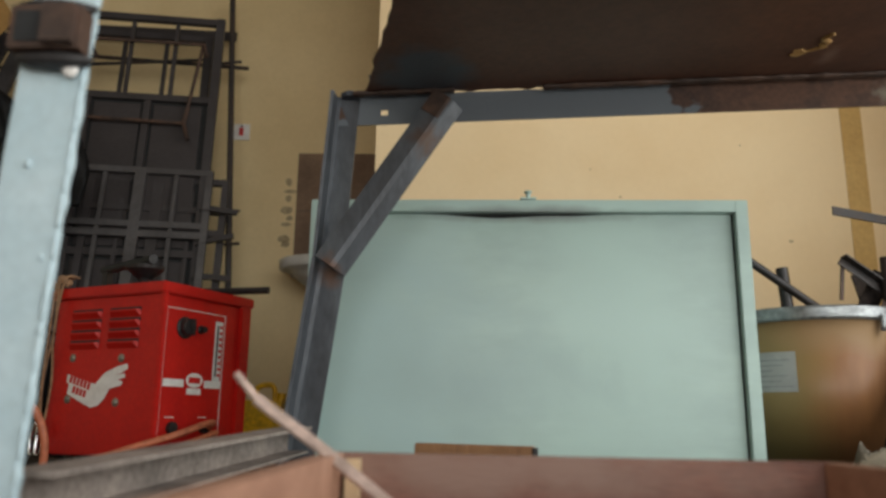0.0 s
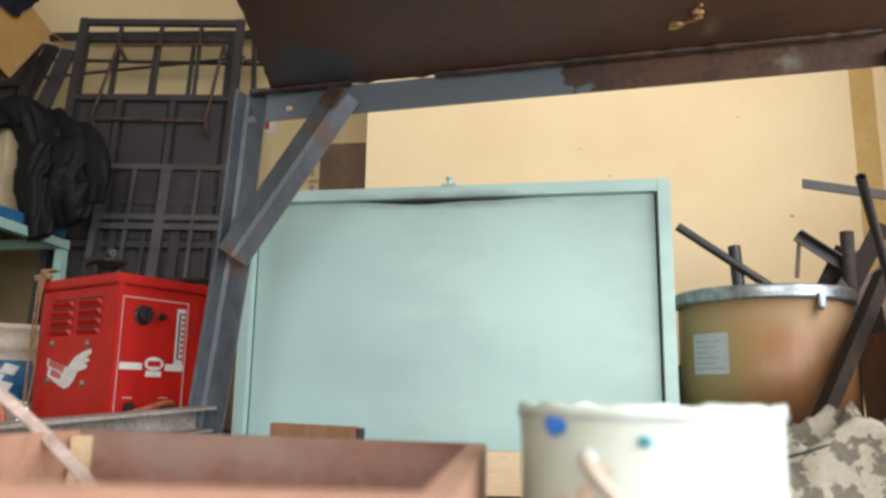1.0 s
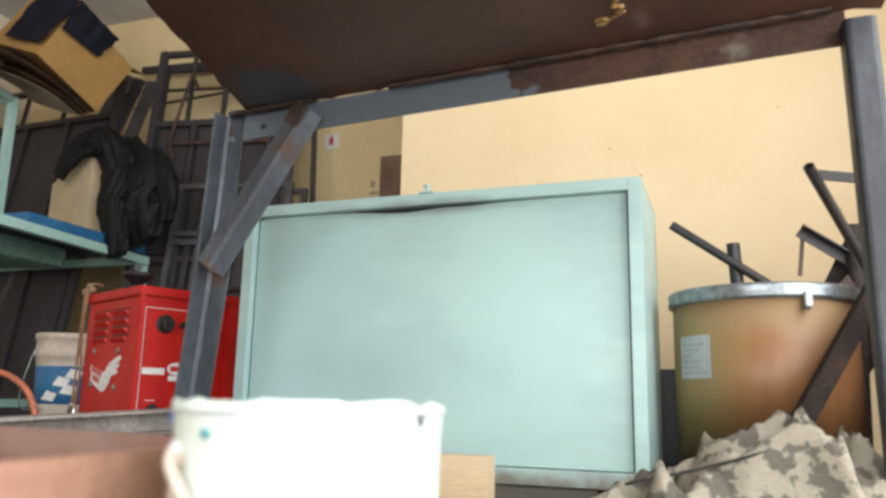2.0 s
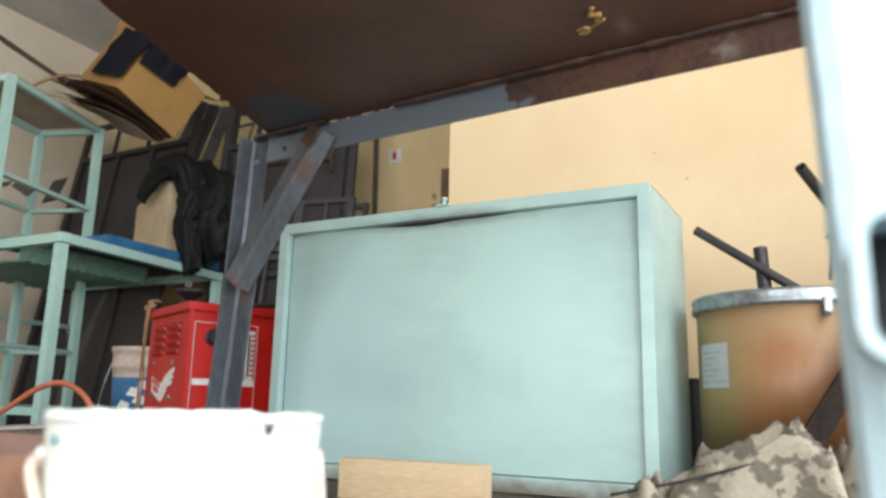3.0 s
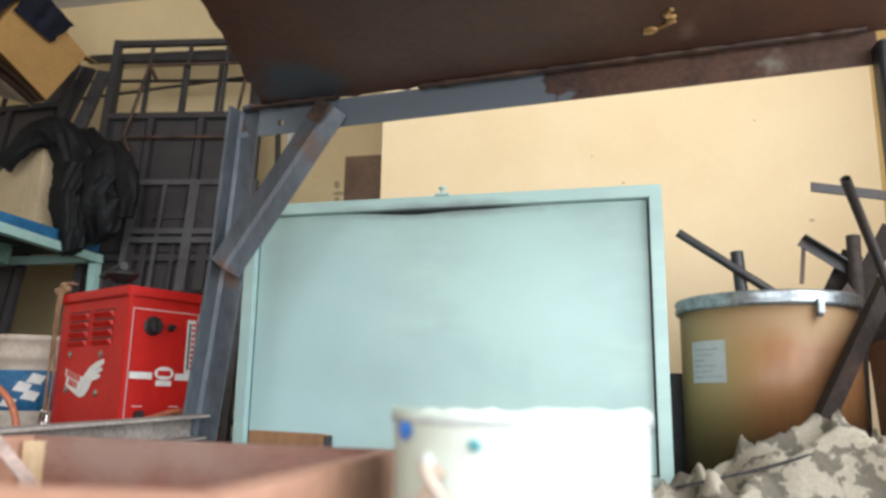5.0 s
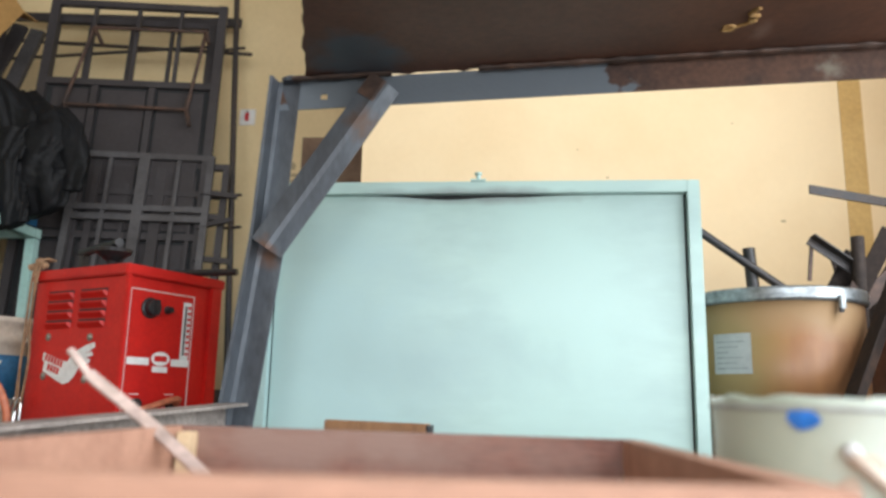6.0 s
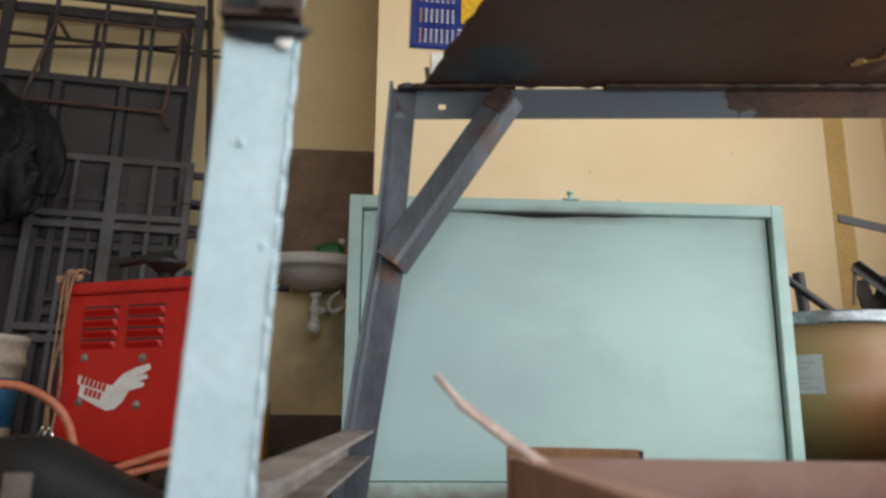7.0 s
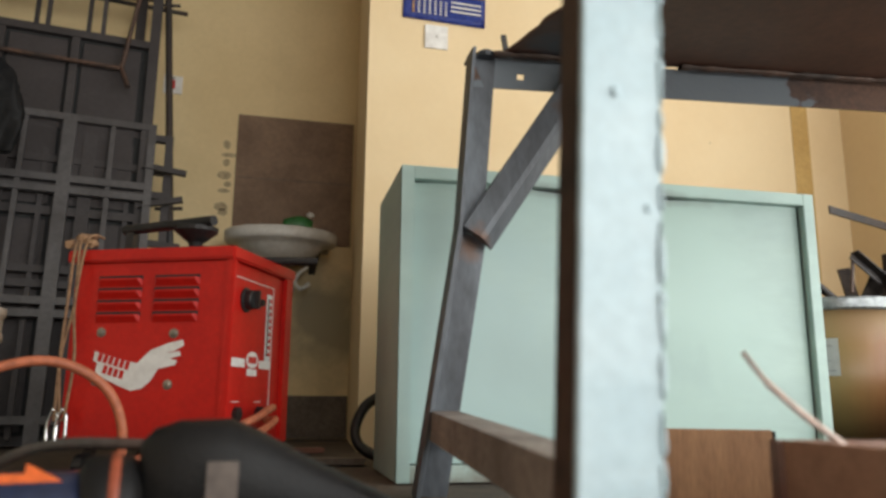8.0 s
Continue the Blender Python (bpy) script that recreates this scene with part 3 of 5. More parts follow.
# ---- the mint steel cabinet ----
def build_cabinet():
    c, s = V(-0.331, 1.930, 0), V(0.812, 1.897, 0)
    x = (s - c).normalized()
    W, D, HT = (s - c).length, 0.40, 0.748
    m = basis(c, x, V(0, 1, 0))
    t = thing("steel_cabinet", c.lerp(s, 0.5), "pale mint painted steel cabinet with a recessed front panel", "cabinet")
    lip, deep = 0.032, 0.028

    def q(name, lo, hi, mt, label="", bevel=0.0015):
        return part(name, box(lo, hi, m), mt, t, label, bevel=bevel)
    q("top_panel", (0, 0.003, HT - 0.003), (W, D, HT), M["mint"])
    q("side_panel", (0, 0.003, 0.0), (0.003, D, HT - 0.003), M["mint"])
    q("side_panel", (W - 0.003, 0.003, 0.0), (W, D, HT - 0.003), M["mint"])
    q("back_panel", (0.003, D - 0.003, 0.0), (W - 0.003, D, HT - 0.003), M["mint"])
    q("bottom_panel", (0.003, 0.03, 0.02), (W - 0.003, D - 0.003, 0.024), M["mint"])
    q("frame_stile", (0, 0, 0), (lip, deep, HT), M["mint"])
    q("frame_stile", (W - lip, 0, 0), (W, deep, HT), M["mint"])
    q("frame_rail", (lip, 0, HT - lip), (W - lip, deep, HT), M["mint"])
    q("frame_rail", (lip, 0.004, 0.0), (W - lip, deep, 0.038), M["mint_dirt_shade"], "bottom rail of the cabinet with dirt and shade painted in")
    # sheet panel: bowed a little, its top edge sagging away from the frame
    bm = bmesh.new()
    nx, nz = 60, 36
    x0, x1, z0, z1 = lip + 0.004, W - lip - 0.006, 0.041, HT - lip - 0.001
    grid = []
    for j in range(nz + 1):
        row = []
        for i in range(nx + 1):
            u, v = i / nx, j / nz
            sag = (0.010 * math.exp(-((u - 0.43) / 0.11) ** 2) + 0.004 * math.exp(-((u - 0.62) / 0.07) ** 2) + 0.003 * math.exp(-(u / 0.03) ** 2)) * max(0, (v - 0.9) / 0.1)
            bow = 0.006 * math.sin(math.pi * u) * math.sin(math.pi * v) + 0.0025 * noise.noise(V(u * 4, v * 3, 1.3))
            row.append(bm.verts.new((x0 + (x1 - x0) * u, deep - 0.004 - bow + sag * 0.4, z0 + (z1 - z0) * v - sag)))
        grid.append(row)
    for j in range(nz):
        for i in range(nx):
            bm.faces.new((grid[j][i], grid[j][i + 1], grid[j + 1][i + 1], grid[j + 1][i]))
    bmesh.ops.transform(bm, matrix=m, verts=bm.verts)
    part("front_panel", bm, M["mint"], t, "mint sheet steel panel with brush marks, grime and shade painted along its top", smooth=True)
    # added black sheet stands in for the unlit inside of the cabinet
    q("gap_shade", (lip, deep + 0.002, 0.04), (W - lip, deep + 0.004, HT - lip), M["black"], "black sheet added for the shade behind the panel", bevel=0)
    lx = 0.575
    la = part("latch", box((lx - 0.02, -0.004, HT), (lx + 0.02, 0.02, HT + 0.006), m), M["mint"], t, "small painted latch on the top edge")
    part("latch_pin", lathe([(0.0, 0.0), (0.006, 0.0), (0.006, 0.014), (0.010, 0.016), (0.010, 0.021), (0, 0.023)], m @ V(lx, 0.008, HT + 0.004), 12), M["mint"], la)
    return t


build_cabinet()


# ---- red welding machine ----
def build_welder():
    tc, u, v = V(-0.714, 1.962, 0), V(0.906, -0.423, 0), V(0.423, 0.906, 0)
    W, D, Z0, Z1 = 0.420, 0.354, 0.075, 0.500
    m = basis(tc - u * W, u, v)      # x along the louvred side, y along the control side
    t = thing("welding_machine", (tc.x - 0.1, tc.y + 0.2, 0), "red enamelled welding machine with louvres, dials and a white hand mark", "welding machine")

    def q(name, lo, hi, mt, label="", bevel=0.0, parent=None):
        return part(name, box(lo, hi, m), mt, parent or t, label, bevel=bevel)
    body = q("body", (0.008, 0.008, Z0), (W - 0.008, D - 0.008, Z1), M["red"], bevel=0.004)
    q("lid", (-0.006, -0.006, Z1), (W + 0.006, D + 0.006, Z1 + 0.030), M["red"], bevel=0.004)
    q("corner_strip", (W - 0.018, 0.003, Z0), (W - 0.004, 0.008, Z1), M["red"], bevel=0.001)
    q("side_flange", (W - 0.008, D - 0.045, Z0), (W + 0.004, D - 0.004, Z1), M["red"], "red upright flange at the edge", bevel=0.002)
    q("side_flange", (W - 0.008, 0.004, Z0), (W + 0.003, 0.018, Z1), M["red"], bevel=0.002)
    # louvres: pressed slots, each a black strip for its shaded mouth and a proud lip
    for c in range(2):
        for r in range(4):
            x0, z = 0.077 + c * 0.146, 0.468 - r * 0.0285
            mouth = q("louvre", (x0, 0.0055, z - 0.011), (x0 + 0.114, 0.0085, z - 0.001), M["black"], "ventilation slot, its shade a black strip")
            lip = bmesh.new()
            rows = [[lip.verts.new(m @ V(*p)) for p in ((a, 0.0075, z - 0.0270), (a + b, -0.004, z - 0.012), (a + b, -0.004, z - 0.008), (a, 0.0075, z - 0.0075))] for a, b in ((x0, 0.008), (x0 + 0.114, -0.008))]
            for k in range(4):
                lip.faces.new((rows[0][k], rows[0][(k + 1) % 4], rows[1][(k + 1) % 4], rows[1][k]))
            lip.faces.new(rows[0][::-1])
            lip.faces.new(rows[1])
            bmesh.ops.recalc_face_normals(lip, faces=lip.faces[:])
            part("louvre_lip", lip, M["red"], mouth, "red pressed hood", bevel=0.0008)
    for x, z in ((0.095, 0.334), (0.281, 0.330), (0.091, 0.222), (0.275, 0.214)):
        b = lathe([(0, 0.007), (0.006, 0.006), (0.008, 0.003), (0.0115, 0.0025), (0.0115, 0)], (0, 0, 0), 12)
        bmesh.ops.transform(b, matrix=m @ Matrix.Translation((x, 0.008, z)) @ Euler((radians(90), 0, 0)).to_matrix().to_4x4(), verts=b.verts)
        part("bolt", b, M["screw"], t)
    # white mark: a sleeve and an open hand, drawn as plain shapes
    face = m @ Matrix.Translation((0, 0.0065, 0)) @ Euler((radians(90), 0, 0)).to_matrix().to_4x4()
    mark = [(0.062, 0.288), (0.135, 0.268), (0.165, 0.262), (0.195, 0.290), (0.235, 0.305), (0.268, 0.312), (0.272, 0.300), (0.250, 0.288), (0.228, 0.283), (0.262, 0.288), (0.266, 0.278), (0.240, 0.272),
            (0.258, 0.268), (0.254, 0.258), (0.215, 0.250), (0.200, 0.225), (0.180, 0.208), (0.155, 0.203), (0.130, 0.212), (0.066, 0.238), (0.070, 0.262), (0.060, 0.268)]
    mark = [(0.084 + (x - 0.062) * 1.076, 0.257 + (z - 0.257) * 1.06) for x, z in mark]
    deco = part("hand_mark", slab(mark, 0.0012, face), M["white"], t, "white printed hand mark on the red side")
    for x, z, n in ((0.092, 0.268, 6), (0.107, 0.240, 4)):
        for k in range(n):
            part("print_bar", slab([(0, 0), (0.0105, 0), (0.0105, 0.019), (0, 0.019)], 0.0006, face @ Matrix.Translation((x + 0.0142 * k, z - 0.0038 * k, 0.0012)) @ Matrix.Rotation(radians(-15), 4, "Z")), M["red"], deco)
    # control side
    side = m @ basis((W - 0.0075, 0, 0), V(0, 1, 0), V(0, 0, 1))

    def s(name, y0, y1, z0, z1, d, mt, label="", parent=None):
        return part(name, slab([(y0, z0), (y1, z0), (y1, z1), (y0, z1)], d, side), mt, parent or t, label)
    for a in ((0.024, 0.026, 0.10, 0.466), (0.2485, 0.2505, 0.10, 0.466), (0.024, 0.2505, 0.464, 0.466)):
        s("panel_line", *a, 0.0012, M["white"])
    for y, z, r, l, n in ((0.092, 0.416, 0.030, 0.024, "current_knob"), (0.153, 0.416, 0.012, 0.02, "small_knob")):
        b = lathe([(0, l), (r * 0.7, l), (r * 0.78, l - 0.004), (r * 0.8, 0.006), (r, 0.004), (r, 0)], (0, 0, 0), 20)
        bmesh.ops.transform(b, matrix=side @ Matrix.Translation((y, z, 0)), verts=b.verts)
        k = part(n, b, M["blacksteel"], t, "black round control knob")
        if r > 0.02:
            part("grip_bar", slab([(y - 0.006, z - 0.022), (y + 0.006, z - 0.022), (y + 0.006, z + 0.022), (y - 0.006, z + 0.022)], 0.012, side @ Matrix.Translation((0, 0, l))), M["blacksteel"], k)
    g = s("scale_window", 0.212, 0.242, 0.275, 0.446, 0.001, M["paper"], "upright current scale with a slot")
    s("slot", 0.219, 0.225, 0.29, 0.435, 0.0018, M["blacksteel"], parent=g)
    for k in range(9):
        s("scale_mark", 0.229, 0.240, 0.290 + k * 0.017, 0.299 + k * 0.017, 0.0018, M["redplastic"], parent=g)
    s("print_band", 0.030, 0.104, 0.257, 0.277, 0.0012, M["white"])
    s("print_band", 0.182, 0.246, 0.257, 0.277, 0.0012, M["white"])
    e = part("oval_mark", slab([(0.144 + 0.032 * math.cos(a * math.pi / 10), 0.276 + 0.020 * math.sin(a * math.pi / 10)) for a in range(20)], 0.0012, side), M["white"], t, "white oval maker's mark")
    s("oval_bar", 0.122, 0.166, 0.268, 0.284, 0.0018, M["redplastic"], parent=e)
    s("mark_foot", 0.118, 0.170, 0.238, 0.2545, 0.0012, M["white"])
    for y in (0.07, 0.19):
        part("terminal", slab([(y + 0.016 * math.cos(a * math.pi / 8), 0.15 + 0.016 * math.sin(a * math.pi / 8)) for a in range(16)], 0.012, side), M["blacksteel"], t, "black cable terminal")
        s("terminal_print", y - 0.022, y + 0.010, 0.176, 0.178, 0.0012, M["white"])
    for x, y in ((W - 0.05, D - 0.05), (W - 0.05, 0.05), (0.05, 0.05), (0.05, D - 0.05)):
        o = m @ V(x, y, 0)
        f = part("caster", rod(o + u * -0.012 + V(0, 0, 0.028), o + u * 0.012 + V(0, 0, 0.028), 0.028, 18), M["blacksteel"], t, "black caster wheel")
        part("fork", beam(o + V(0, 0, 0.028), o + V(0.012, 0.016, Z0), 0.034, 0.006), M["darksteel"], f)
    return m


welder = build_welder()


def build_cable(name, points, r, mt, label, category="cable"):
    ob = part(name, pipe(points, r), mt, smooth=True)
    return tagged(ob, label, category)


top = 0.532
# bar tool lying on the lid
torch = thing("pipe_vice", welder @ V(0.2, 0.1, top), "black steel bar tool resting on the red lid", "tool")
part("bar", rod(welder @ V(0.07, 0.10, top + 0.068), welder @ V(0.36, 0.01, top + 0.062), 0.0125, 14), M["blacksteel"], torch, smooth=False)
part("funnel", lathe([(0.012, 0), (0.018, 0.016), (0.05, 0.042), (0.052, 0.052), (0.0, 0.052)], welder @ V(0.30, 0.04, top), 20), M["blacksteel"], torch)
part("bar_rest", box((0.085, 0.082, top - 0.002), (0.105, 0.102, top + 0.058), welder), M["blacksteel"], torch)
part("base_plate", box((0.26, 0.02, top - 0.002), (0.34, 0.10, top + 0.004), welder), M["blacksteel"], torch)
flat = thing("black_bar", welder @ V(0.42, 0.25, top), "black steel bar lying across the welder lid", "steel bar")
part("bar", rod(welder @ V(0.20, 0.22, top + 0.011), welder @ V(0.50, 0.33, top + 0.018), 0.011, 12), M["blacksteel"], flat)
part("knuckle", blob(welder @ V(0.22, 0.23, top + 0.016), (0.03, 0.02, 0.016), 2), M["blacksteel"], flat)
# jute twine tied at the corner, hanging down the louvred side
tw = thing("twine", welder @ V(0.03, -0.02, 0.1), "brown jute twine knotted at the lid and hanging down", "twine")
for dx, sway in ((0.022, 0.012), (0.040, -0.006), (0.012, 0.003)):
    part("strand", pipe([welder @ V(dx + 0.03, 0.02, top + 0.03), welder @ V(dx + 0.01, -0.012, top + 0.02), welder @ V(dx + sway, -0.016, 0.40), welder @ V(dx - sway, -0.014, 0.27), welder @ V(dx + sway * 0.5, -0.018, 0.13)], 0.0035, 6), M["twine"], tw, smooth=True)
for k in range(3):
    part("knot", blob(welder @ V(0.0 + k * 0.03, -0.008, top + 0.012 + 0.014 * (k % 2)), (0.012, 0.010, 0.011), k, 0.6), M["twine"], tw)
for dx in (0.012, 0.035):
    part("snap_clip", pipe([welder @ V(dx, -0.02, 0.16), welder @ V(dx - 0.012, -0.022, 0.12), welder @ V(dx - 0.006, -0.024, 0.075), welder @ V(dx + 0.012, -0.022, 0.085), welder @ V(dx + 0.01, -0.02, 0.15)], 0.004, 7), M["chrome"], tw, "chrome snap clip", smooth=True)
# cables and hoses
build_cable("welding_cable", [welder @ V(0.428, 0.200, 0.150), welder @ V(0.455, 0.185, 0.163), welder @ V(0.465, 0.14, 0.160), welder @ V(0.462, 0.06, 0.138), welder @ V(0.42, -0.05, 0.105), welder @ V(0.30, -0.13, 0.06), welder @ V(0.12, -0.22, 0.012)], 0.009, M["orange"], "orange rubber welding cable from the front terminal")
build_cable("welding_cable", [welder @ V(0.428, 0.205, 0.132), welder @ V(0.46, 0.19, 0.136), welder @ V(0.475, 0.12, 0.122), welder @ V(0.465, 0.03, 0.100), welder @ V(0.40, -0.08, 0.07), welder @ V(0.25, -0.18, 0.03), welder @ V(0.0, -0.26, 0.012)], 0.009, M["orange"], "orange rubber welding cable from the front terminal")
build_cable("hose", [V(-0.90, 1.80, 0.01), V(-0.893, 1.79, 0.12), V(-0.93, 1.775, 0.205), V(-1.02, 1.756, 0.25), V(-1.13, 1.74, 0.228), V(-1.28, 1.71, 0.14), V(-1.5, 1.62, 0.03), V(-1.7, 1.5, 0.012)], 0.0095, M["orange"], "orange-brown rubber hose standing up in a loop", "hose")
for k, (x, y, r, z) in enumerate(((-1.15, 1.45, 0.22, 0.014), (-1.2, 1.42, 0.26, 0.034), (-1.12, 1.48, 0.19, 0.05))):
    build_cable("hose_coil", [V(x + r * math.cos(a * 0.7), y + 0.7 * r * math.sin(a * 0.7), z + 0.01 * math.sin(a * 2 + k)) for a in range(10)], 0.011, M["orange"] if k % 2 == 0 else M["hosedark"], "rubber hose lying in loose coils on the floor", "hose")
build_cable("cable", [V(-0.70, 1.18, 0.12), V(-0.80, 1.20, 0.13), V(-0.92, 1.25, 0.12), V(-1.05, 1.32, 0.05), V(-1.2, 1.3, 0.012)], 0.007, M["hosedark"], "dark power cord of the drill")


# ---- drill in its black grip, on the floor in front ----
def lathe_turned(rows, at, along, seg=32):
    """Turns (radius, length) rows round a lying axis."""
    bm = lathe(rows, (0, 0, 0), seg)
    bmesh.ops.transform(bm, matrix=Matrix.Translation(at) @ Vector(along).to_track_quat("Z", "Y").to_matrix().to_4x4(), verts=bm.verts)
    return bm


def build_tool():
    t = thing("power_tool", (-0.66, 1.08, 0), "black and dark blue power tool lying on the floor", "power tool")
    bm = bmesh.new()
    rows = [(-0.783, 0.040, 0.140, 0.030), (-0.772, 0.045, 0.152, 0.045), (-0.745, 0.04, 0.161, 0.055), (-0.69, 0.035, 0.163, 0.058), (-0.66, 0.03, 0.150, 0.055), (-0.60, 0.025, 0.118, 0.05), (-0.53, 0.015, 0.085, 0.048), (-0.46, 0.008, 0.05, 0.04), (-0.43, 0.006, 0.03, 0.02)]
    prev = None
    for x, lo, hi, w in rows:
        ring = [bm.verts.new((x, 1.10 + w * math.copysign(abs(math.cos(a)) ** 0.6, math.cos(a)), (lo + hi) / 2 + (hi - lo) / 2 * math.copysign(abs(math.sin(a)) ** 0.6, math.sin(a)))) for a in [k * math.pi / 8 for k in range(16)]]
        if prev:
            for k in range(16):
                bm.faces.new((prev[k], prev[(k + 1) % 16], ring[(k + 1) % 16], ring[k]))
        else:
            bm.faces.new(ring[::-1])
        prev = ring
    bm.faces.new(prev)
    part("grip_body", bm, M["toolblack"], t, "black rubbery body", smooth=True)
    part("rating_label", box((-0.712, 1.037, 0.064), (-0.680, 1.043, 0.120)), M["dulllabel"], t, "small grey rating label")
    part("motor_casing", lathe_turned([(0.0, -0.14), (0.030, -0.138), (0.046, -0.11), (0.050, 0.0), (0.050, 0.13), (0.0, 0.13)], V(-0.93, 1.07, 0.058), V(1, 0.12, 0.02)), M["toolblue"], t, "glossy dark blue casing", smooth=True)
    part("collar_ring", lathe_turned([(0.0, -0.03), (0.044, -0.030), (0.056, -0.022), (0.058, 0.0), (0.056, 0.022), (0.040, 0.034), (0.0, 0.034)], V(-0.812, 1.088, 0.068), V(1, 0.12, 0.02)), M["toolblack"], t, smooth=True)
    part("orange_ring", lathe_turned([(0.050, -0.006), (0.0592, -0.005), (0.0594, 0.005), (0.050, 0.006), (0.050, -0.006)], V(-0.806, 1.089, 0.068), V(1, 0.12, 0.02)), M["orangering"], t, smooth=True)
    part("print_arrow", slab([(0, 0), (0.10, 0), (0.10, -0.012), (0.135, 0.008), (0.10, 0.03), (0.10, 0.018), (0, 0.018)], 0.0015, basis((-0.985, 1.033, 0.092), V(1, 0.12, 0.02), V(0, 0.75, 1))), M["orangeprint"], t, "orange printed arrow")
    for ob in t.children:
        ob.location.x += 0.016
    return t


build_tool()


# ---- fibre drum with steel offcuts ----
def build_drum():
    cx, cy, r, h = 1.09, 2.20, 0.23, 0.487
    t = thing("fibre_drum", (cx, cy, 0), "brown fibre drum with a galvanised clamp ring, full of scrap bars", "drum")
    part("shell", lathe([(r - 0.012, 0.02), (r - 0.006, 0), (r - 0.006, h - 0.03), (r - 0.011, h - 0.03), (r - 0.011, 0.03)], (cx, cy, 0), 56), M["card"], t, smooth=True)
    part("drum_base", lathe([(0, 0.012), (r - 0.012, 0.012), (r - 0.012, 0.03), (0, 0.03)], (cx, cy, 0), 40), M["card"], t)
    ring = part("clamp_ring", lathe([(r - 0.012, h - 0.038), (r + 0.004, h - 0.036), (r + 0.006, h - 0.026), (r + 0.001, h - 0.018), (r + 0.006, h - 0.008), (r + 0.003, h), (r - 0.010, h), (r - 0.012, h - 0.038)], (cx, cy, 0), 56), M["galv"], t, "galvanised clamp ring", smooth=True)
    a = math.atan2(1.971 - cy, 1.179 - cx)
    o = V(cx + (r + 0.008) * math.cos(a), cy + (r + 0.008) * math.sin(a), h - 0.05)
    lm = basis(o, V(-math.sin(a), math.cos(a), 0), V(0, 0, 1))
    la = part("lever_lock", box((-0.009, -0.008, -0.004), (0.009, 0.026, 0.006), lm), M["galv"], ring, bevel=0.002)
    part("lock_tongue", box((-0.012, -0.018, -0.002), (0.004, -0.007, 0.005), lm), M["darksteel"], ring, bevel=0.002)
    # paper label wrapped on the shell
    bm = bmesh.new()
    a0, a1 = math.atan2(2.035 - cy, 0.916 - cx), math.atan2(2.016 - cy, 0.955 - cx)
    a0 = a1 - 0.50
    rows = []
    for z in (0.262, 0.368):
        rows.append([bm.verts.new((cx + (r - 0.0045) * math.cos(a0 + (a1 - a0) * k / 8), cy + (r - 0.0045) * math.sin(a0 + (a1 - a0) * k / 8), z)) for k in range(9)])
    for k in range(8):
        bm.faces.new((rows[0][k], rows[0][k + 1], rows[1][k + 1], rows[1][k]))
    bmesh.ops.solidify(bm, geom=bm.faces[:], thickness=0.0008)
    lab = part("paper_label", bm, M["paper"], t, "white paper label with small print")
    for k in range(6):
        z = 0.275 + k * 0.014
        w = (0.8, 0.55, 0.7, 0.35, 0.6, 0.75)[k]
        bm = bmesh.new()
        pr = [[bm.verts.new((cx + (r - 0.003) * math.cos(a0 + (a1 - a0) * (0.1 + w * j / 6)), cy + (r - 0.003) * math.sin(a0 + (a1 - a0) * (0.1 + w * j / 6)), zz)) for j in range(7)] for zz in (z, z + 0.0025)]
        for j in range(6):
            bm.faces.new((pr[0][j], pr[0][j + 1], pr[1][j + 1], pr[1][j]))
        part("print_bar", bm, M["greyprint"], lab)
    return t


build_drum()


def offcut(kind, p, q, size, mt, label, group="steel offcuts in the drum"):
    """One loose length of steel."""
    p, q = V(*p), V(*q)
    if kind == "tube":
        bm = lathe_tube(p, q, size)
    elif kind == "angle":
        bm = angle(p, q, size, size, 0.004, (0.2, -1, 0.1))
    else:
        bm = beam(p, q, size, 0.006, (0.1, -1, 0.2))
    return tagged(part("steel_offcut", bm, mt), label, "steel bar", group)


def lathe_tube(p, q, r):
    bm = bmesh.new()
    s, u, d = axes(p, q)
    ring = lambda o, rr: [bm.verts.new(o + (s * math.cos(k * math.pi / 8) + u * math.sin(k * math.pi / 8)) * rr) for k in range(16)]
    R = [ring(p, r), ring(q, r), ring(q, r * 0.82), ring(p, r * 0.82)]
    for i in range(4):
        for k in range(16):
            bm.faces.new((R[i][k], R[i][(k + 1) % 16], R[(i + 1) % 4][(k + 1) % 16], R[(i + 1) % 4][k]))
    return bm


offcut("tube", (1.20, 2.20, 0.45), (0.872, 2.2, 0.689), 0.0125, M["blacksteel"], "black steel tube slanting out of the drum")
offcut("tube", (1.06, 2.20, 0.05), (1.030, 2.22, 0.632), 0.0175, M["blacksteel"], "short black steel tube standing in the drum")
offcut("flat", (1.273, 2.36, 0.852), (1.95, 2.43, 0.752), 0.030, M["darksteel"], "dark flat bar lying across the others")
offcut("angle", (1.200, 2.2, 0.664), (1.335, 2.20, 0.565), 0.028, M["darksteel"], "dark angle iron slanting out of the drum")
offcut("flat", (1.189, 2.2, 0.535), (1.205, 2.2, 0.664), 0.010, M["rod"], "thin bent rusty strip")
offcut("tube", (1.30, 2.17, 0.05), (1.322, 2.18, 0.660), 0.018, M["rustdark"], "rusty tube standing in the drum")
offcut("flat", (1.25, 2.24, 0.46), (1.33, 2.22, 0.62), 0.055, M["rustdark"], "dark crooked plate strip among the bars")
offcut("flat", (1.20, 2.20, 0.28), (1.425, 2.20, 0.685), 0.048, M["scrapdark"], "wide dark flat bar leaning out of the drum")
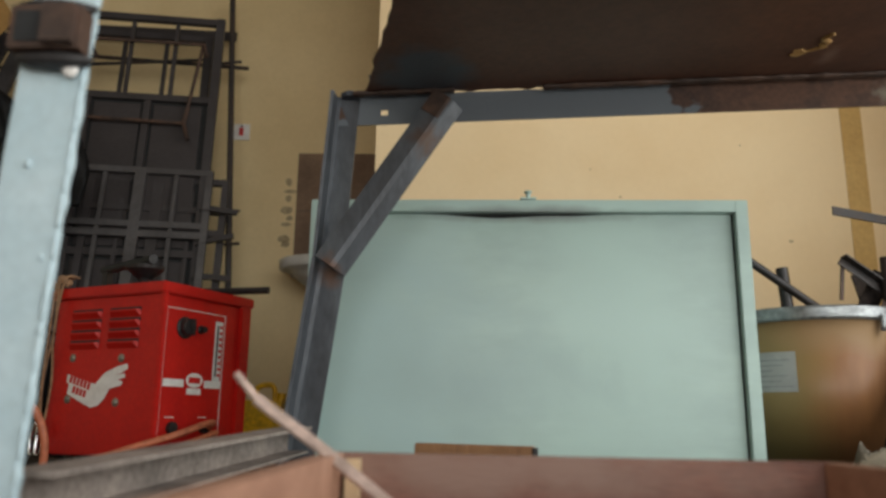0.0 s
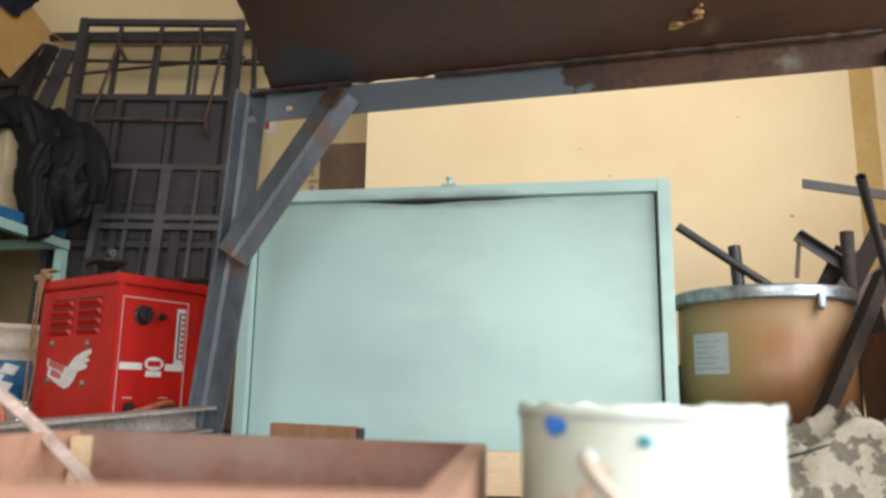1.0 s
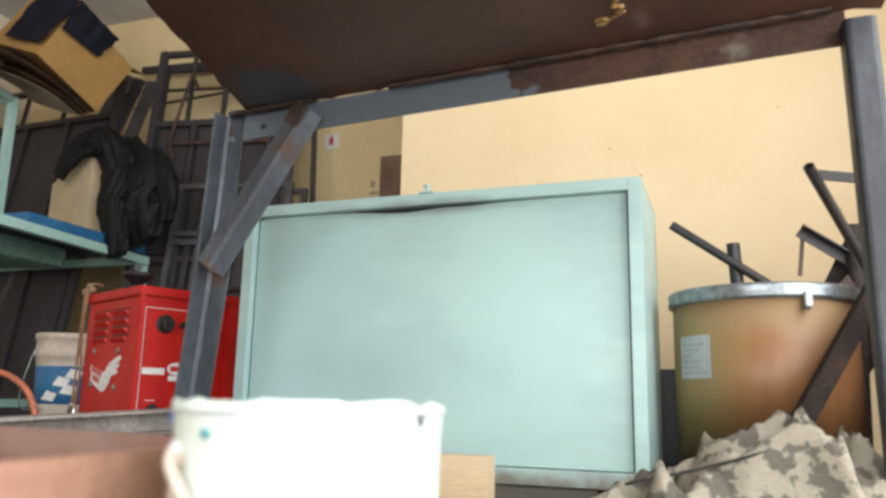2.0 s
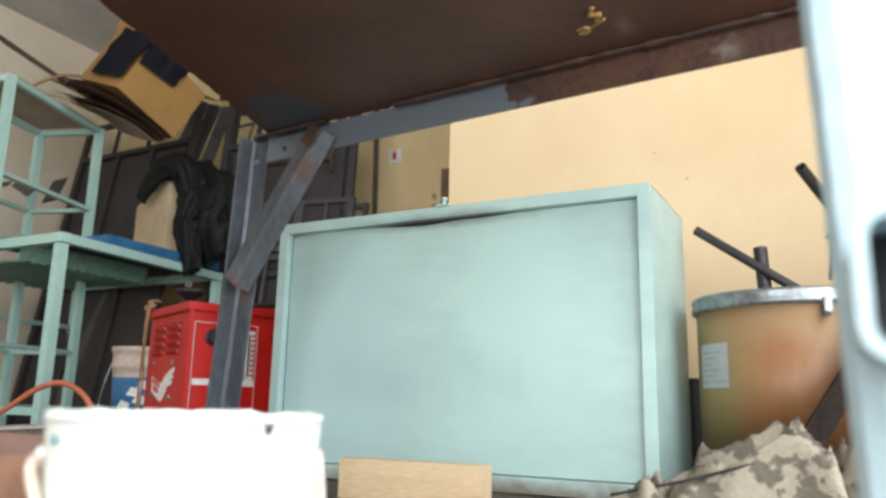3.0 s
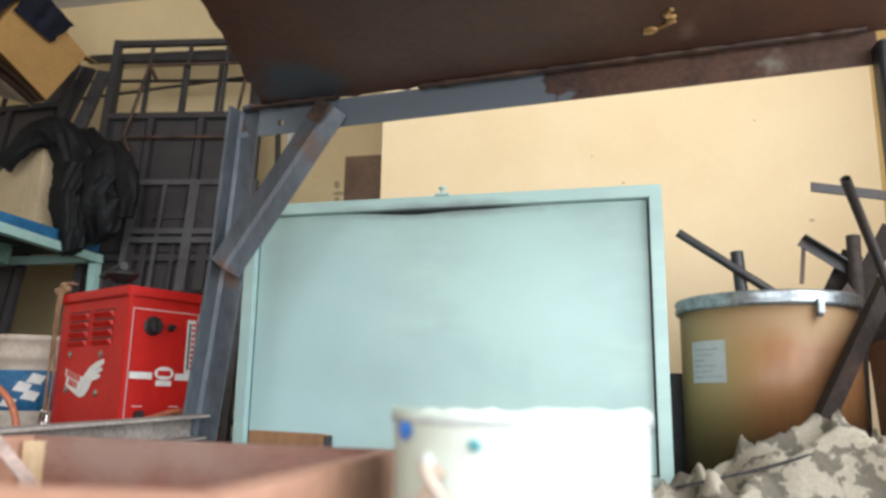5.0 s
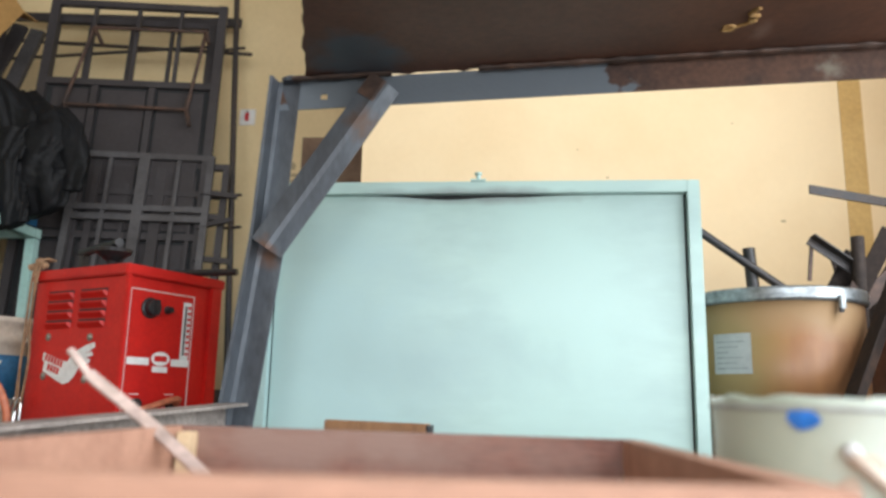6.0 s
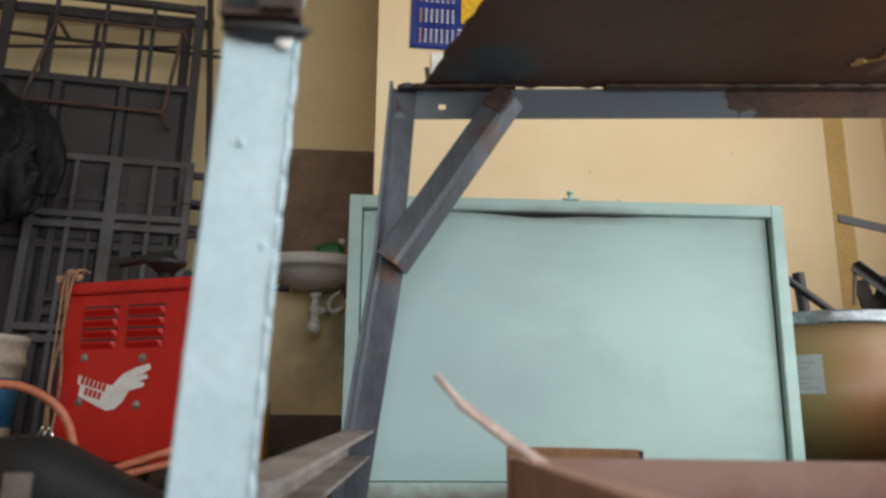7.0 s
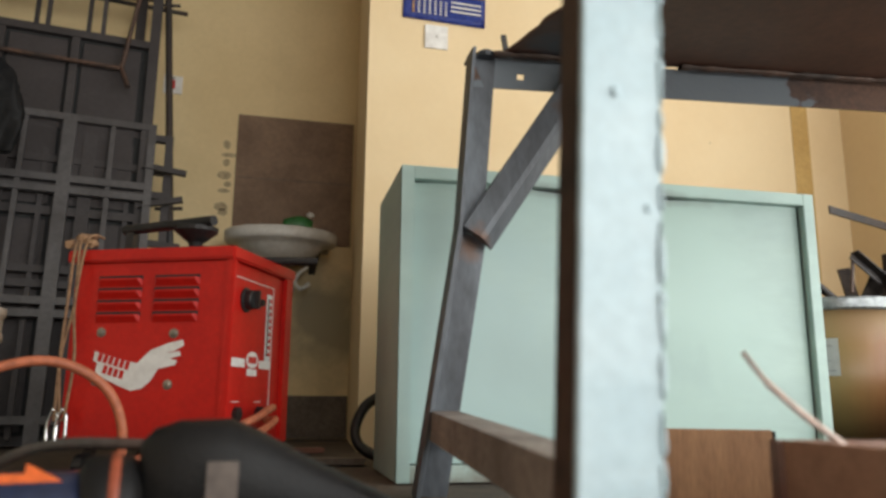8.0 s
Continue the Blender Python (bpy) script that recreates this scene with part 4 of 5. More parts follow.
offcut("flat", (1.25, 2.1, 0.46), (1.40, 2.3, 0.62), 0.030, M["rod"], "rusty flat offcut on the pile")
offcut("flat", (1.26, 2.22, 0.40), (1.46, 2.22, 0.585), 0.045, M["rod"], "rusty flat offcut on the pile")
offcut("tube", (1.400, 2.06, 0.338), (1.146, 1.594, 0.652), 0.0105, M["darksteel"], "dark steel tube leaning by the table leg", "steel offcuts by the drum")
offcut("angle", (1.000, 1.813, 0.0), (1.330, 2.05, 0.525), 0.050, M["scrapdark"], "wide dark angle iron leaning on the drum", "steel offcuts by the drum")
offcut("flat", (1.32, 1.90, 0.41), (1.62, 1.98, 0.40), 0.03, M["galv"], "bright flat bar lying on the scrap", "steel offcuts by the drum")
offcut("flat", (1.40, 2.0, 0.0), (1.36, 2.06, 0.48), 0.04, M["rod"], "rusty flat bar standing beside the drum", "steel offcuts by the drum")
tagged(part("wood_offcut", box((-0.012, -0.30, 0.0), (0.012, 0.28, 0.385), Matrix.Translation((1.43, 2.06, 0)) @ Matrix.Rotation(0.08, 4, "Z") @ Matrix.Rotation(-0.05, 4, "Y")), M["wood"], bevel=0.002), "brown board standing on edge among the scrap bars", "board")
offcut("flat", (1.345, 2.36, 0.42), (1.60, 2.02, 0.46), 0.10, M["rustdark"], "wide dark plate strip lying on the board", "steel offcuts by the drum")
offcut("flat", (1.335, 2.42, 0.30), (1.52, 2.36, 0.60), 0.07, M["rustdark"], "dark flat bar leaning behind the drum", "steel offcuts by the drum")
offcut("flat", (1.52, 2.40, 0.0), (1.38, 2.44, 0.66), 0.06, M["rustdark"], "dark flat bar leaning behind the drum", "steel offcuts by the drum")
offcut("angle", (1.58, 2.20, 0.0), (1.47, 2.30, 0.70), 0.05, M["rustdark"], "dark angle iron standing among the scrap", "steel offcuts by the drum")


# black rounded box at the dark spot between cabinet and drum
tagged(part("black_box", box((0.80, 2.40, 0.0), (0.91, 2.56, 0.30)), M["blacksteel"], bevel=0.03), "small black rounded box standing behind the drum", "container")


# ---- crumpled patterned rag in front of the drum ----
def build_rag():
    bm = bmesh.new()
    nx, ny = 130, 80
    g = []
    for j in range(ny + 1):
        row = []
        for i in range(nx + 1):
            u, v = i / nx, j / ny
            x, y = 0.70 + 0.66 * u, 1.50 + 0.34 * v
            hump = 0.108 * math.exp(-((x - 1.10) / 0.11) ** 2) + 0.066 * math.exp(-((x - 0.93) / 0.09) ** 2) + 0.050 * math.exp(-((x - 1.25) / 0.08) ** 2) + 0.012
            prof = hump * math.sin(math.pi * min(1, 0.14 + v * 1.0)) ** 0.6
            q = V(x * 6.0 + 0.9 * noise.noise(V(x * 4, y * 4, 7)), y * 8.0 + 0.9 * noise.noise(V(x * 4, y * 4, 2)), 0)
            fold = lambda k, d: 1 - min(1, abs(noise.noise(q * k + V(d, d * 2, 0))) * 4.0)
            f = 0.085 * fold(0.9, 0) + 0.050 * fold(1.9, 4) + 0.009 * fold(4.0, 9) - 0.058
            edge = min(1, min(u, 1 - u) * 9, min(v, 1 - v) * 7)
            z = max(0.004, (prof + f * (0.5 + 4 * hump)) * edge + 0.004)
            row.append(bm.verts.new((x + 0.03 * noise.noise(q * 0.9 + V(0, 0, 5)), y + 0.03 * noise.noise(q * 0.9 + V(0, 9, 5)), z)))
        g.append(row)
    for j in range(ny):
        for i in range(nx):
            bm.faces.new((g[j][i], g[j][i + 1], g[j + 1][i + 1], g[j + 1][i]))
    bmesh.ops.solidify(bm, geom=bm.faces[:], thickness=0.002)
    return tagged(part("rag", bm, M["cloth"], smooth=True), "crumpled beige and grey patterned cloth heaped on the floor", "cloth")


build_rag()
tagged(part("thin_rod", pipe([V(0.79, 1.545, 0.050), V(0.93, 1.55, 0.085), V(1.06, 1.56, 0.125), V(1.10, 1.565, 0.142)], 0.0032, 6), M["blacksteel"], smooth=True), "thin dark rod lying over the crumpled cloth", "steel rod")


# ---- wooden crate, pail and boards in the foreground ----
def build_crate():
    FL, FR, NR, NL = V(-0.105, 0.93, 0), V(0.448, 0.838, 0), V(0.476, 0.385, 0), V(-0.115, 0.355, 0)
    t = thing("wooden_crate", (0.18, 0.65, 0), "open wooden box of worn reddish-brown boards", "wooden box")
    top, th = 0.146, 0.020

    def side(name, a, b, mt, inward, label=""):
        d = (b - a).normalized()
        n = V(-d.y, d.x, 0) * inward
        out = [(a.x, a.y), (b.x, b.y), ((b + n * th).x, (b + n * th).y), ((a + n * th).x, (a + n * th).y)]
        return part(name, prism(out, 0.004, top), mt, t, label, bevel=0.0025)
    side("back_board", FL, FR, M["wood"], -1, "worn reddish-brown board, scuffed along the top")
    side("front_board", NL, NR, M["woodpink"], 1, "planed pinkish board")
    side("side_board", FL + V(0.002, -0.021, 0), NL + V(-0.002, 0.021, 0), M["woodpink"], 1)
    side("side_board", FR + V(0.002, -0.021, 0), NR + V(-0.002, 0.021, 0), M["woodpink"], -1)
    part("bottom_board", prism([(FL.x + 0.02, FL.y - 0.03), (FR.x - 0.02, FR.y - 0.03), (NR.x - 0.02, NR.y + 0.03), (NL.x + 0.02, NL.y + 0.03)], 0.004, 0.014), M["wood"], t)
    part("corner_post", box((-0.078, 0.880, 0.014), (-0.062, 0.904, 0.140)), M["woodpale"], t, "pale corner batten", bevel=0.002)
    return t


build_crate()


def build_pail():
    cx, cy, r, h = 0.602, 0.680, 0.118, 0.190
    t = thing("paint_pail", (cx, cy, 0), "white paint pail with a dented rim and coloured drips", "pail")
    bm = bmesh.new()
    seg, prev = 72, None
    for k, (rr, z) in enumerate([(0.0, 0.003), (r - 0.004, 0.003), (r - 0.002, 0.0), (r, 0.004), (r, 0.06), (r, 0.12), (r, 0.160), (r + 0.0015, 0.178), (r + 0.003, h - 0.004), (r + 0.001, h), (r - 0.003, h - 0.003), (r - 0.004, 0.15), (r - 0.006, 0.01), (0.0, 0.01)]):
        ring = []
        for j in range(seg):
            a = 2 * math.pi * j / seg
            dz = 0.0
            if z > 0.17:
                dz = 0.0045 * noise.noise(V(math.cos(a) * 5.5, math.sin(a) * 5.5, 2)) - 0.010 * math.exp(-((a - 6.12) / 0.06) ** 2) + 0.003 * math.exp(-((a - 5.85) / 0.12) ** 2)
            dr = 0.0012 * noise.noise(V(math.cos(a) * 2, math.sin(a) * 2, z * 12))
            ring.append(bm.verts.new((cx + (rr + dr if rr else 0.0005) * math.cos(a), cy + (rr + dr if rr else 0.0005) * math.sin(a), z + dz)))
        if prev:
            for j in range(seg):
                bm.faces.new((prev[j], prev[(j + 1) % seg], ring[(j + 1) % seg], ring[j]))
        prev = ring
    part("pail_body", bm, M["bucket"], t, smooth=True)

    def drop(a, z, w, hh, mt, label):
        bm = bmesh.new()
        o = 0.0016 if z > 0.155 else 0.0
        c = bm.verts.new((cx + (r + 0.003 + o) * math.cos(a), cy + (r + 0.003 + o) * math.sin(a), z))
        ring = []
        for k in range(14):
            f = k * 2 * math.pi / 14
            rr = 1 + 0.25 * noise.noise(V(a * 5, math.cos(f) * 1.5, math.sin(f) * 1.5))
            b = a + w * rr * math.cos(f) / r
            ring.append(bm.verts.new((cx + (r + 0.0013 + o) * math.cos(b), cy + (r + 0.0013 + o) * math.sin(b), z + hh * rr * math.sin(f))))
        for k in range(14):
            bm.faces.new((c, ring[k], ring[(k + 1) % 14]))
        part("paint_drip", bm, mt, t, label)
    drop(-2.36, 0.175, 0.012, 0.0085, M["bluepaint"], "bright blue paint drip")
    drop(-1.72, 0.166, 0.005, 0.004, M["tealpaint"], "dark teal paint drip")
    drop(-2.02, 0.146, 0.012, 0.006, M["smudge"], "brownish smudge")
    drop(-2.12, 0.120, 0.010, 0.016, M["smudge"], "brownish smudge")
    drop(-2.30, 0.105, 0.010, 0.022, M["smudge"], "yellowish smudge")
    drop(-0.16, 0.177, 0.0045, 0.006, M["hosedark"], "dark smear by the rim")
    part("rim_stain", lathe([(r + 0.0034, h - 0.010), (r + 0.0042, h - 0.009), (r + 0.0034, h - 0.007)], (cx, cy, 0), 60), M["greyprint"], t, "grey line under the rim")
    # wire handle hanging down at the side
    ring = lambda a, z, o=0.005: V(cx + (r + o) * math.cos(a), cy + (r + o) * math.sin(a), z)
    part("handle", pipe([ring(-2.09, 0.150), ring(-1.98, 0.138, 0.008), ring(-1.7, 0.105), ring(-1.3, 0.062), ring(-0.52, 0.025), ring(0.3, 0.035), ring(0.8, 0.09), ring(1.05, 0.15)], 0.005, 8), M["pailwhite"], t, "dirty white wire handle hanging down", smooth=True)
    t.scale = (0.915, 1.2, 1.012)
    part("handle_ear", blob(ring(-2.09, 0.152, 0.001), (0.008, 0.006, 0.008), 2, 0.15), M["pvc"], t, "handle ear", smooth=True)
    return t


build_pail()
pl, pr = V(-0.019, 1.416, 0), V(0.182, 1.306, 0)
mb = basis(pl, pr - pl, V(0, 0, 1))
pb = thing("scrap_board", (0.08, 1.36, 0), "short brown board standing on edge with a dark knob", "board")
part("board", box((0, 0.0, -0.009), ((pr - pl).length, 0.141, 0.009), mb), M["boardwarm"], pb, bevel=0.002)
part("dark_end", box(((pr - pl).length, 0.10, -0.0085), ((pr - pl).length + 0.004, 0.139, 0.0085), mb), M["black"], pb, "charred end")
part("knob", blob(mb @ V(0.045, 0.055, 0.018), (0.017, 0.017, 0.019), 1, 0.1), M["darksteel"], pb, "dark round knob", smooth=True)
tagged(part("wood_block", box((0.17, 1.575, 0), (0.519, 1.625, 0.086)), M["woodpale"], bevel=0.003), "pale sawn wooden block lying on the floor by the cabinet", "wood block")
# bent metal strip standing out of the crate
st = bmesh.new()
pts = [V(-0.196, 0.836, 0.232), V(-0.172, 0.838, 0.205), V(-0.135, 0.842, 0.178), V(-0.085, 0.84, 0.143), V(-0.02, 0.83, 0.095), V(0.06, 0.80, 0.03), V(0.08, 0.79, 0.017)]
for i in range(len(pts) - 1):
    w0 = 0.008 if i == 0 else 0.015
    beam(pts[i], pts[i + 1] + (pts[i + 1] - pts[i]) * 0.03, w0, 0.004, (0.5, -0.6, 0.6), st)
tagged(part("metal_strip", st, M["copper"]), "bent coppery steel strip sticking up out of the box", "metal strip")


# ---- alcove: basin, splashback, switch, calendar ----
def build_basin():
    cx, cy, z = -0.562, 3.745, 0.945
    t = thing("wash_basin", (cx, BACK, 0.78), "dusty white ceramic wash basin fixed to the wall", "wash basin")
    bm = lathe([(0.0, -0.150), (0.07, -0.145), (0.14, -0.120), (0.19, -0.075), (0.205, -0.056), (0.250, -0.052), (0.258, -0.044), (0.260, -0.004), (0.250, 0.002), (0.215, 0.0), (0.195, -0.03), (0.12, -0.10), (0.03, -0.118), (0.0, -0.12)], (cx, cy, z), 48, scale=(1, 0.78))
    part("bowl", bm, M["ceramic"], t, smooth=True)
    part("wall_ledge", box((cx - 0.235, cy + 0.14, z - 0.05), (cx + 0.235, BACK, z + 0.004)), M["ceramic"], t, bevel=0.008)
    tr = part("waste_trap", lathe([(0.0, 0.0), (0.028, 0.004), (0.033, 0.03), (0.028, 0.06), (0.020, 0.065), (0.020, 0.10), (0.027, 0.105), (0.027, 0.135), (0.018, 0.14), (0.018, 0.175), (0.028, 0.18), (0.03, 0.20), (0.0, 0.20)], (cx + 0.012, cy + 0.03, 0.585), 20), M["pvc"], t, "white plastic bottle trap", smooth=True)
    part("drain_pipe", pipe([V(cx + 0.03, cy + 0.03, 0.70), V(cx + 0.06, cy + 0.06, 0.70), V(cx + 0.06, BACK, 0.70)], 0.014), M["pvc"], tr, smooth=True)
    part("supply_hose", pipe([V(cx + 0.13, cy + 0.05, 0.80), V(cx + 0.09, cy + 0.04, 0.765), V(cx + 0.075, cy + 0.04, 0.725), V(cx + 0.10, cy + 0.04, 0.695), V(cx + 0.135, cy + 0.05, 0.715), V(cx + 0.14, cy + 0.1, 0.73), V(cx + 0.14, BACK, 0.74)], 0.009), M["pvc"], t, "white supply hose in a loop", smooth=True)
    part("bracket", beam(V(cx + 0.16, BACK, 0.80), V(cx + 0.17, cy - 0.02, 0.875), 0.03, 0.02), M["darksteel"], t)
    return t


build_basin()
sb = thing("green_sachet", (-0.46, 3.78, 0.94), "green plastic sachet with a white cap on the basin", "bottle")
part("pouch", blob(V(-0.485, 3.76, 0.995), (0.075, 0.02, 0.045), 3, 0.2), M["green"], sb, smooth=True)
part("cap", blob(V(-0.432, 3.75, 1.045), (0.018, 0.014, 0.014), 1, 0.1), M["pvc"], sb, smooth=True)
structure("splashback", box((-0.797, BACK - 0.010, 0.94), (-0.215, BACK, 1.592)), M["boardbrown"], "brown board splashback above the basin", "splashback")
structure("splashback_joint", box((-0.795, BACK - 0.0115, 1.262), (-0.217, BACK - 0.010, 1.266)), M["skirt"], "thin joint line across the splashback", "joint")


def wall_plate(name, x, z, w, h, y, label, category):
    t = thing(name, (x, y, z - h / 2), label, category)
    part("face_plate", box((x - w / 2, y - 0.009, z - h / 2), (x + w / 2, y, z + h / 2)), M["white"], t, bevel=0.003)
    return t


sw = wall_plate("light_switch", -1.122, 1.715, 0.088, 0.092, BACK, "white wall switch with a red rocker", "switch")
part("rocker", box((-1.134, BACK - 0.016, 1.693), (-1.112, BACK - 0.009, 1.737)), M["redplastic"], sw, "red rocker", bevel=0.002)
part("indicator", box((-1.128, BACK - 0.012, 1.745), (-1.116, BACK - 0.009, 1.751)), M["black"], sw)
sk = wall_plate("wall_box_cover", 0.0, 1.650, 0.096, 0.102, NORTH, "white blank wall plate under the calendar", "wall plate")
part("centre_screw", lathe([(0, 0.0), (0.004, 0.0), (0.004, 0.002), (0, 0.002)], (0, 0, 0), 10), M["screw"], sk).matrix_local = Matrix.Translation(V(0.0, -0.0105, 0.051)) @ Euler((radians(90), 0, 0)).to_matrix().to_4x4()


def build_calendar():
    x0, x1, z0, z1, y = -0.142, 0.208, 1.722, 2.22, NORTH - 0.0005
    t = thing("calendar", (0.03, NORTH, z0), "blue wall calendar with rows of white print and a yellow picture", "calendar")
    m = basis((x0, y, z0), V(1, 0, -0.02), V(0, 0, 1))
    bm = bmesh.new()
    g = [[bm.verts.new(m @ V((x1 - x0) * i / 14, (z1 - z0) * j / 16, 0.003 + 0.005 * (1 - j / 16) * abs(noise.noise(V(i * 0.35, j * 0.2, 0))) + 0.004 * (1 - j / 16))) for i in range(15)] for j in range(17)]
    for j in range(16):
        for i in range(14):
            bm.faces.new((g[j][i], g[j][i + 1], g[j + 1][i + 1], g[j + 1][i]))
    bmesh.ops.solidify(bm, geom=bm.faces[:], thickness=0.0008)
    sheet = part("sheet", bm, M["calblue"], t, smooth=True)
    for mth in range(4):
        for c in range(7):
            x, z = 0.025 + 0.023 * c + 0.012, 0.028 + mth * 0.095
            for k in range(5):
                part("print_bar", slab([(x, z + k * 0.0135), (x + 0.009, z + k * 0.0135), (x + 0.009, z + k * 0.0135 + 0.007), (x, z + k * 0.0135 + 0.007)], 0.0006, m @ Matrix.Translation((0, 0, 0.0125))), M["white"] if c else M["yellow"], sheet)
    part("picture", slab([(0.215, 0.125), (0.34, 0.125), (0.34, 0.33), (0.215, 0.33)], 0.0006, m @ Matrix.Translation((0, 0, 0.0125))), M["yellow"], sheet, "yellow printed picture")
    part("picture_mark", slab([(0.23, 0.135), (0.26, 0.165), (0.285, 0.14), (0.30, 0.19), (0.315, 0.14), (0.335, 0.135), (0.335, 0.128), (0.23, 0.128)], 0.0006, m @ Matrix.Translation((0, 0, 0.0133))), M["black"], sheet)
    for k in range(3):
        part("print_bar", slab([(0.20, 0.09 - k * 0.02), (0.33, 0.09 - k * 0.02), (0.33, 0.097 - k * 0.02), (0.20, 0.097 - k * 0.02)], 0.0006, m @ Matrix.Translation((0, 0, 0.0125))), M["white"], sheet)
    return t


build_calendar()
nm_marks = thing("wall_chips", (0.9, NORTH, 0.8), "small dark chips and nail holes in the plaster", "wall marks")
# dark pencilled marks in a column on the wall
wm = thing("wall_marks", (-0.86, BACK, 1.0), "dark smudged handwritten marks in a column on the wall", "wall marks")
rm = random.Random(8)
for k, z in enumerate((1.43, 1.375, 1.335, 1.27, 1.225, 1.19, 1.11, 1.08)):
    w, h = rm.uniform(0.012, 0.035), rm.uniform(0.008, 0.02)
    out = [((w * (1 + 0.4 * rm.random())) * math.cos(a * math.pi / 5), (h * (1 + 0.4 * rm.random())) * math.sin(a * math.pi / 5)) for a in range(10)]
    part("mark", slab(out, 0.0006, basis((-0.85 + 0.02 * rm.random() - 0.012 * (k > 5), BACK, z), V(1, 0, 0), V(0, 0, 1))), M["marks"], wm)
for x, z, r in ((1.427, 0.90, 0.006), (0.74, 1.08, 0.004), (0.62, 1.20, 0.003), (1.25, 1.31, 0.003)):
    part("mark", slab([(r * 1.6 * math.cos(a * math.pi / 4) * (1 + 0.3 * (a % 2)), r * math.sin(a * math.pi / 4)) for a in range(8)], 0.0006, basis((x, NORTH, z), V(1, 0, 0), V(0, 0, 1))), M["marks"], nm_marks)
# yellow jerrycan under the basin
jc = thing("jerrycan", (-0.81, 3.62, 0), "yellow plastic jerrycan with a handle", "jerrycan")
part("can_body", box((-0.90, 3.54, 0), (-0.73, 3.70, 0.25)), M["yellow"], jc, bevel=0.022)
part("handle", pipe([V(-0.87, 3.62, 0.245), V(-0.86, 3.62, 0.31), V(-0.79, 3.62, 0.318), V(-0.775, 3.62, 0.245)], 0.013), M["yellow"], jc, smooth=True)
part("cap", rod(V(-0.75, 3.62, 0.245), V(-0.745, 3.62, 0.285), 0.02, 16), M["yellow"], jc)
# sandal-like dark scrap beside the cabinet
tagged(part("rubber_scrap", pipe([V(-0.27, 2.50, 0.20), V(-0.325, 2.48, 0.165), V(-0.355, 2.47, 0.10), V(-0.34, 2.46, 0.05), V(-0.28, 2.44, 0.016)], 0.016, 8), M["blacksteel"], smooth=True), "black bent rubber strip beside the cabinet", "rubber strip")
for k, (x, y, w, d, r, mt) in enumerate(((-0.55, 2.9, 0.3, 0.05, 0.3, "wood"), (-0.45, 2.45, 0.25, 0.06, -0.2, "skirt"), (-0.62, 2.7, 0.18, 0.05, 0.9, "rod"))):
    tagged(part("floor_scrap", box((-w / 2, -d / 2, 0.0), (w / 2, d / 2, 0.018), Matrix.Translation((x, y, 0.002 )) @ Matrix.Rotation(r, 4, "Z")), M[mt], bevel=0.002), "flat offcut lying on the dusty floor", "offcut")


# ---- steel gates and grilles leaning on the alcove wall ----
def lean_matrix(x, y, lean, turn=0.0, roll=0.0):
    return Matrix.Translation((x, y, 0)) @ Matrix.Rotation(radians(turn), 4, "Z") @ Matrix.Rotation(radians(-lean), 4, "X") @ Matrix.Rotation(radians(roll), 4, "Y")


def bar(name, t, m, x0, z0, x1, z1, w, d, mt, y=0.0):
    a, b = m @ V(x0, y, z0), m @ V(x1, y, z1)
    n = (m.to_3x3() @ V(0, 1, 0)).normalized()
    return part(name, beam(a, b, d, w, n.cross(b - a)), mt, t)


def build_panel_gate(x, y, W, HT, lean, turn, label, group, mids=(0.31, 0.64), grid=(0.25, 0.49, 0.73), rail=1.76, roll=0.0):
    m = lean_matrix(x, y, lean, turn, roll)
    t = thing("steel_gate", m @ V(W / 2, 0, 0), label, "gate", group)
    g, w = M["gate"], 0.043
    bar("stile", t, m, w / 2, 0, w / 2, HT, w, 0.03, g)
    bar("stile", t, m, W - w / 2, 0, W - w / 2, HT, w, 0.03, g)
    for z in (w / 2, rail, HT - w / 2, 0.92):
        bar("rail", t, m, w, z, W - w, z, w * 0.8, 0.028, g)
    for u in grid:
        bar("grid_bar", t, m, W * u, rail + 0.02, W * u, HT - w, 0.018, 0.02, g)
    for u in mids:
        bar("mullion", t, m, W * u, w, W * u, rail - 0.02, 0.032, 0.028, g)
    edges = [w, *[W * u for u in mids], W - w]
    # backing added in black, in place of shadow seen through the grooves
    part("groove_shade", box((w, 0.012, w), (W - w, 0.014, rail), m), M["black"], t, "added black backing for the shade in the grooves")
    for a, b in zip(edges, edges[1:]):
        for z0, z1 in ((w, 0.90), (0.94, rail - 0.018)):
            part("sheet_panel", box((a + 0.031, 0.003, z0 + 0.014), (b - 0.031, 0.008, z1 - 0.016), m), M["gate_panel"], t)
    return t


build_panel_gate(-2.018, 3.272, 0.905, 2.215, 5.6, 8, "dark grey steel gate with sheet panels and an open grid top", "gates against the wall", mids=(0.316, 0.63), grid=(0.253, 0.50, 0.74), rail=1.735)
build_panel_gate(-2.06, 3.345, 0.87, 2.16, 5.9, 8, "dark grey steel gate standing close behind another one", "gates against the wall", mids=(0.33, 0.66), grid=(0.24, 0.49, 0.73), rail=1.74)
build_panel_gate(-3.42, 3.20, 1.12, 2.12, 9.0, -2, "dark grey steel gate with tall plain panels", "gates against the wall", mids=(0.36, 0.66), grid=(0.3, 0.6), rail=1.85)


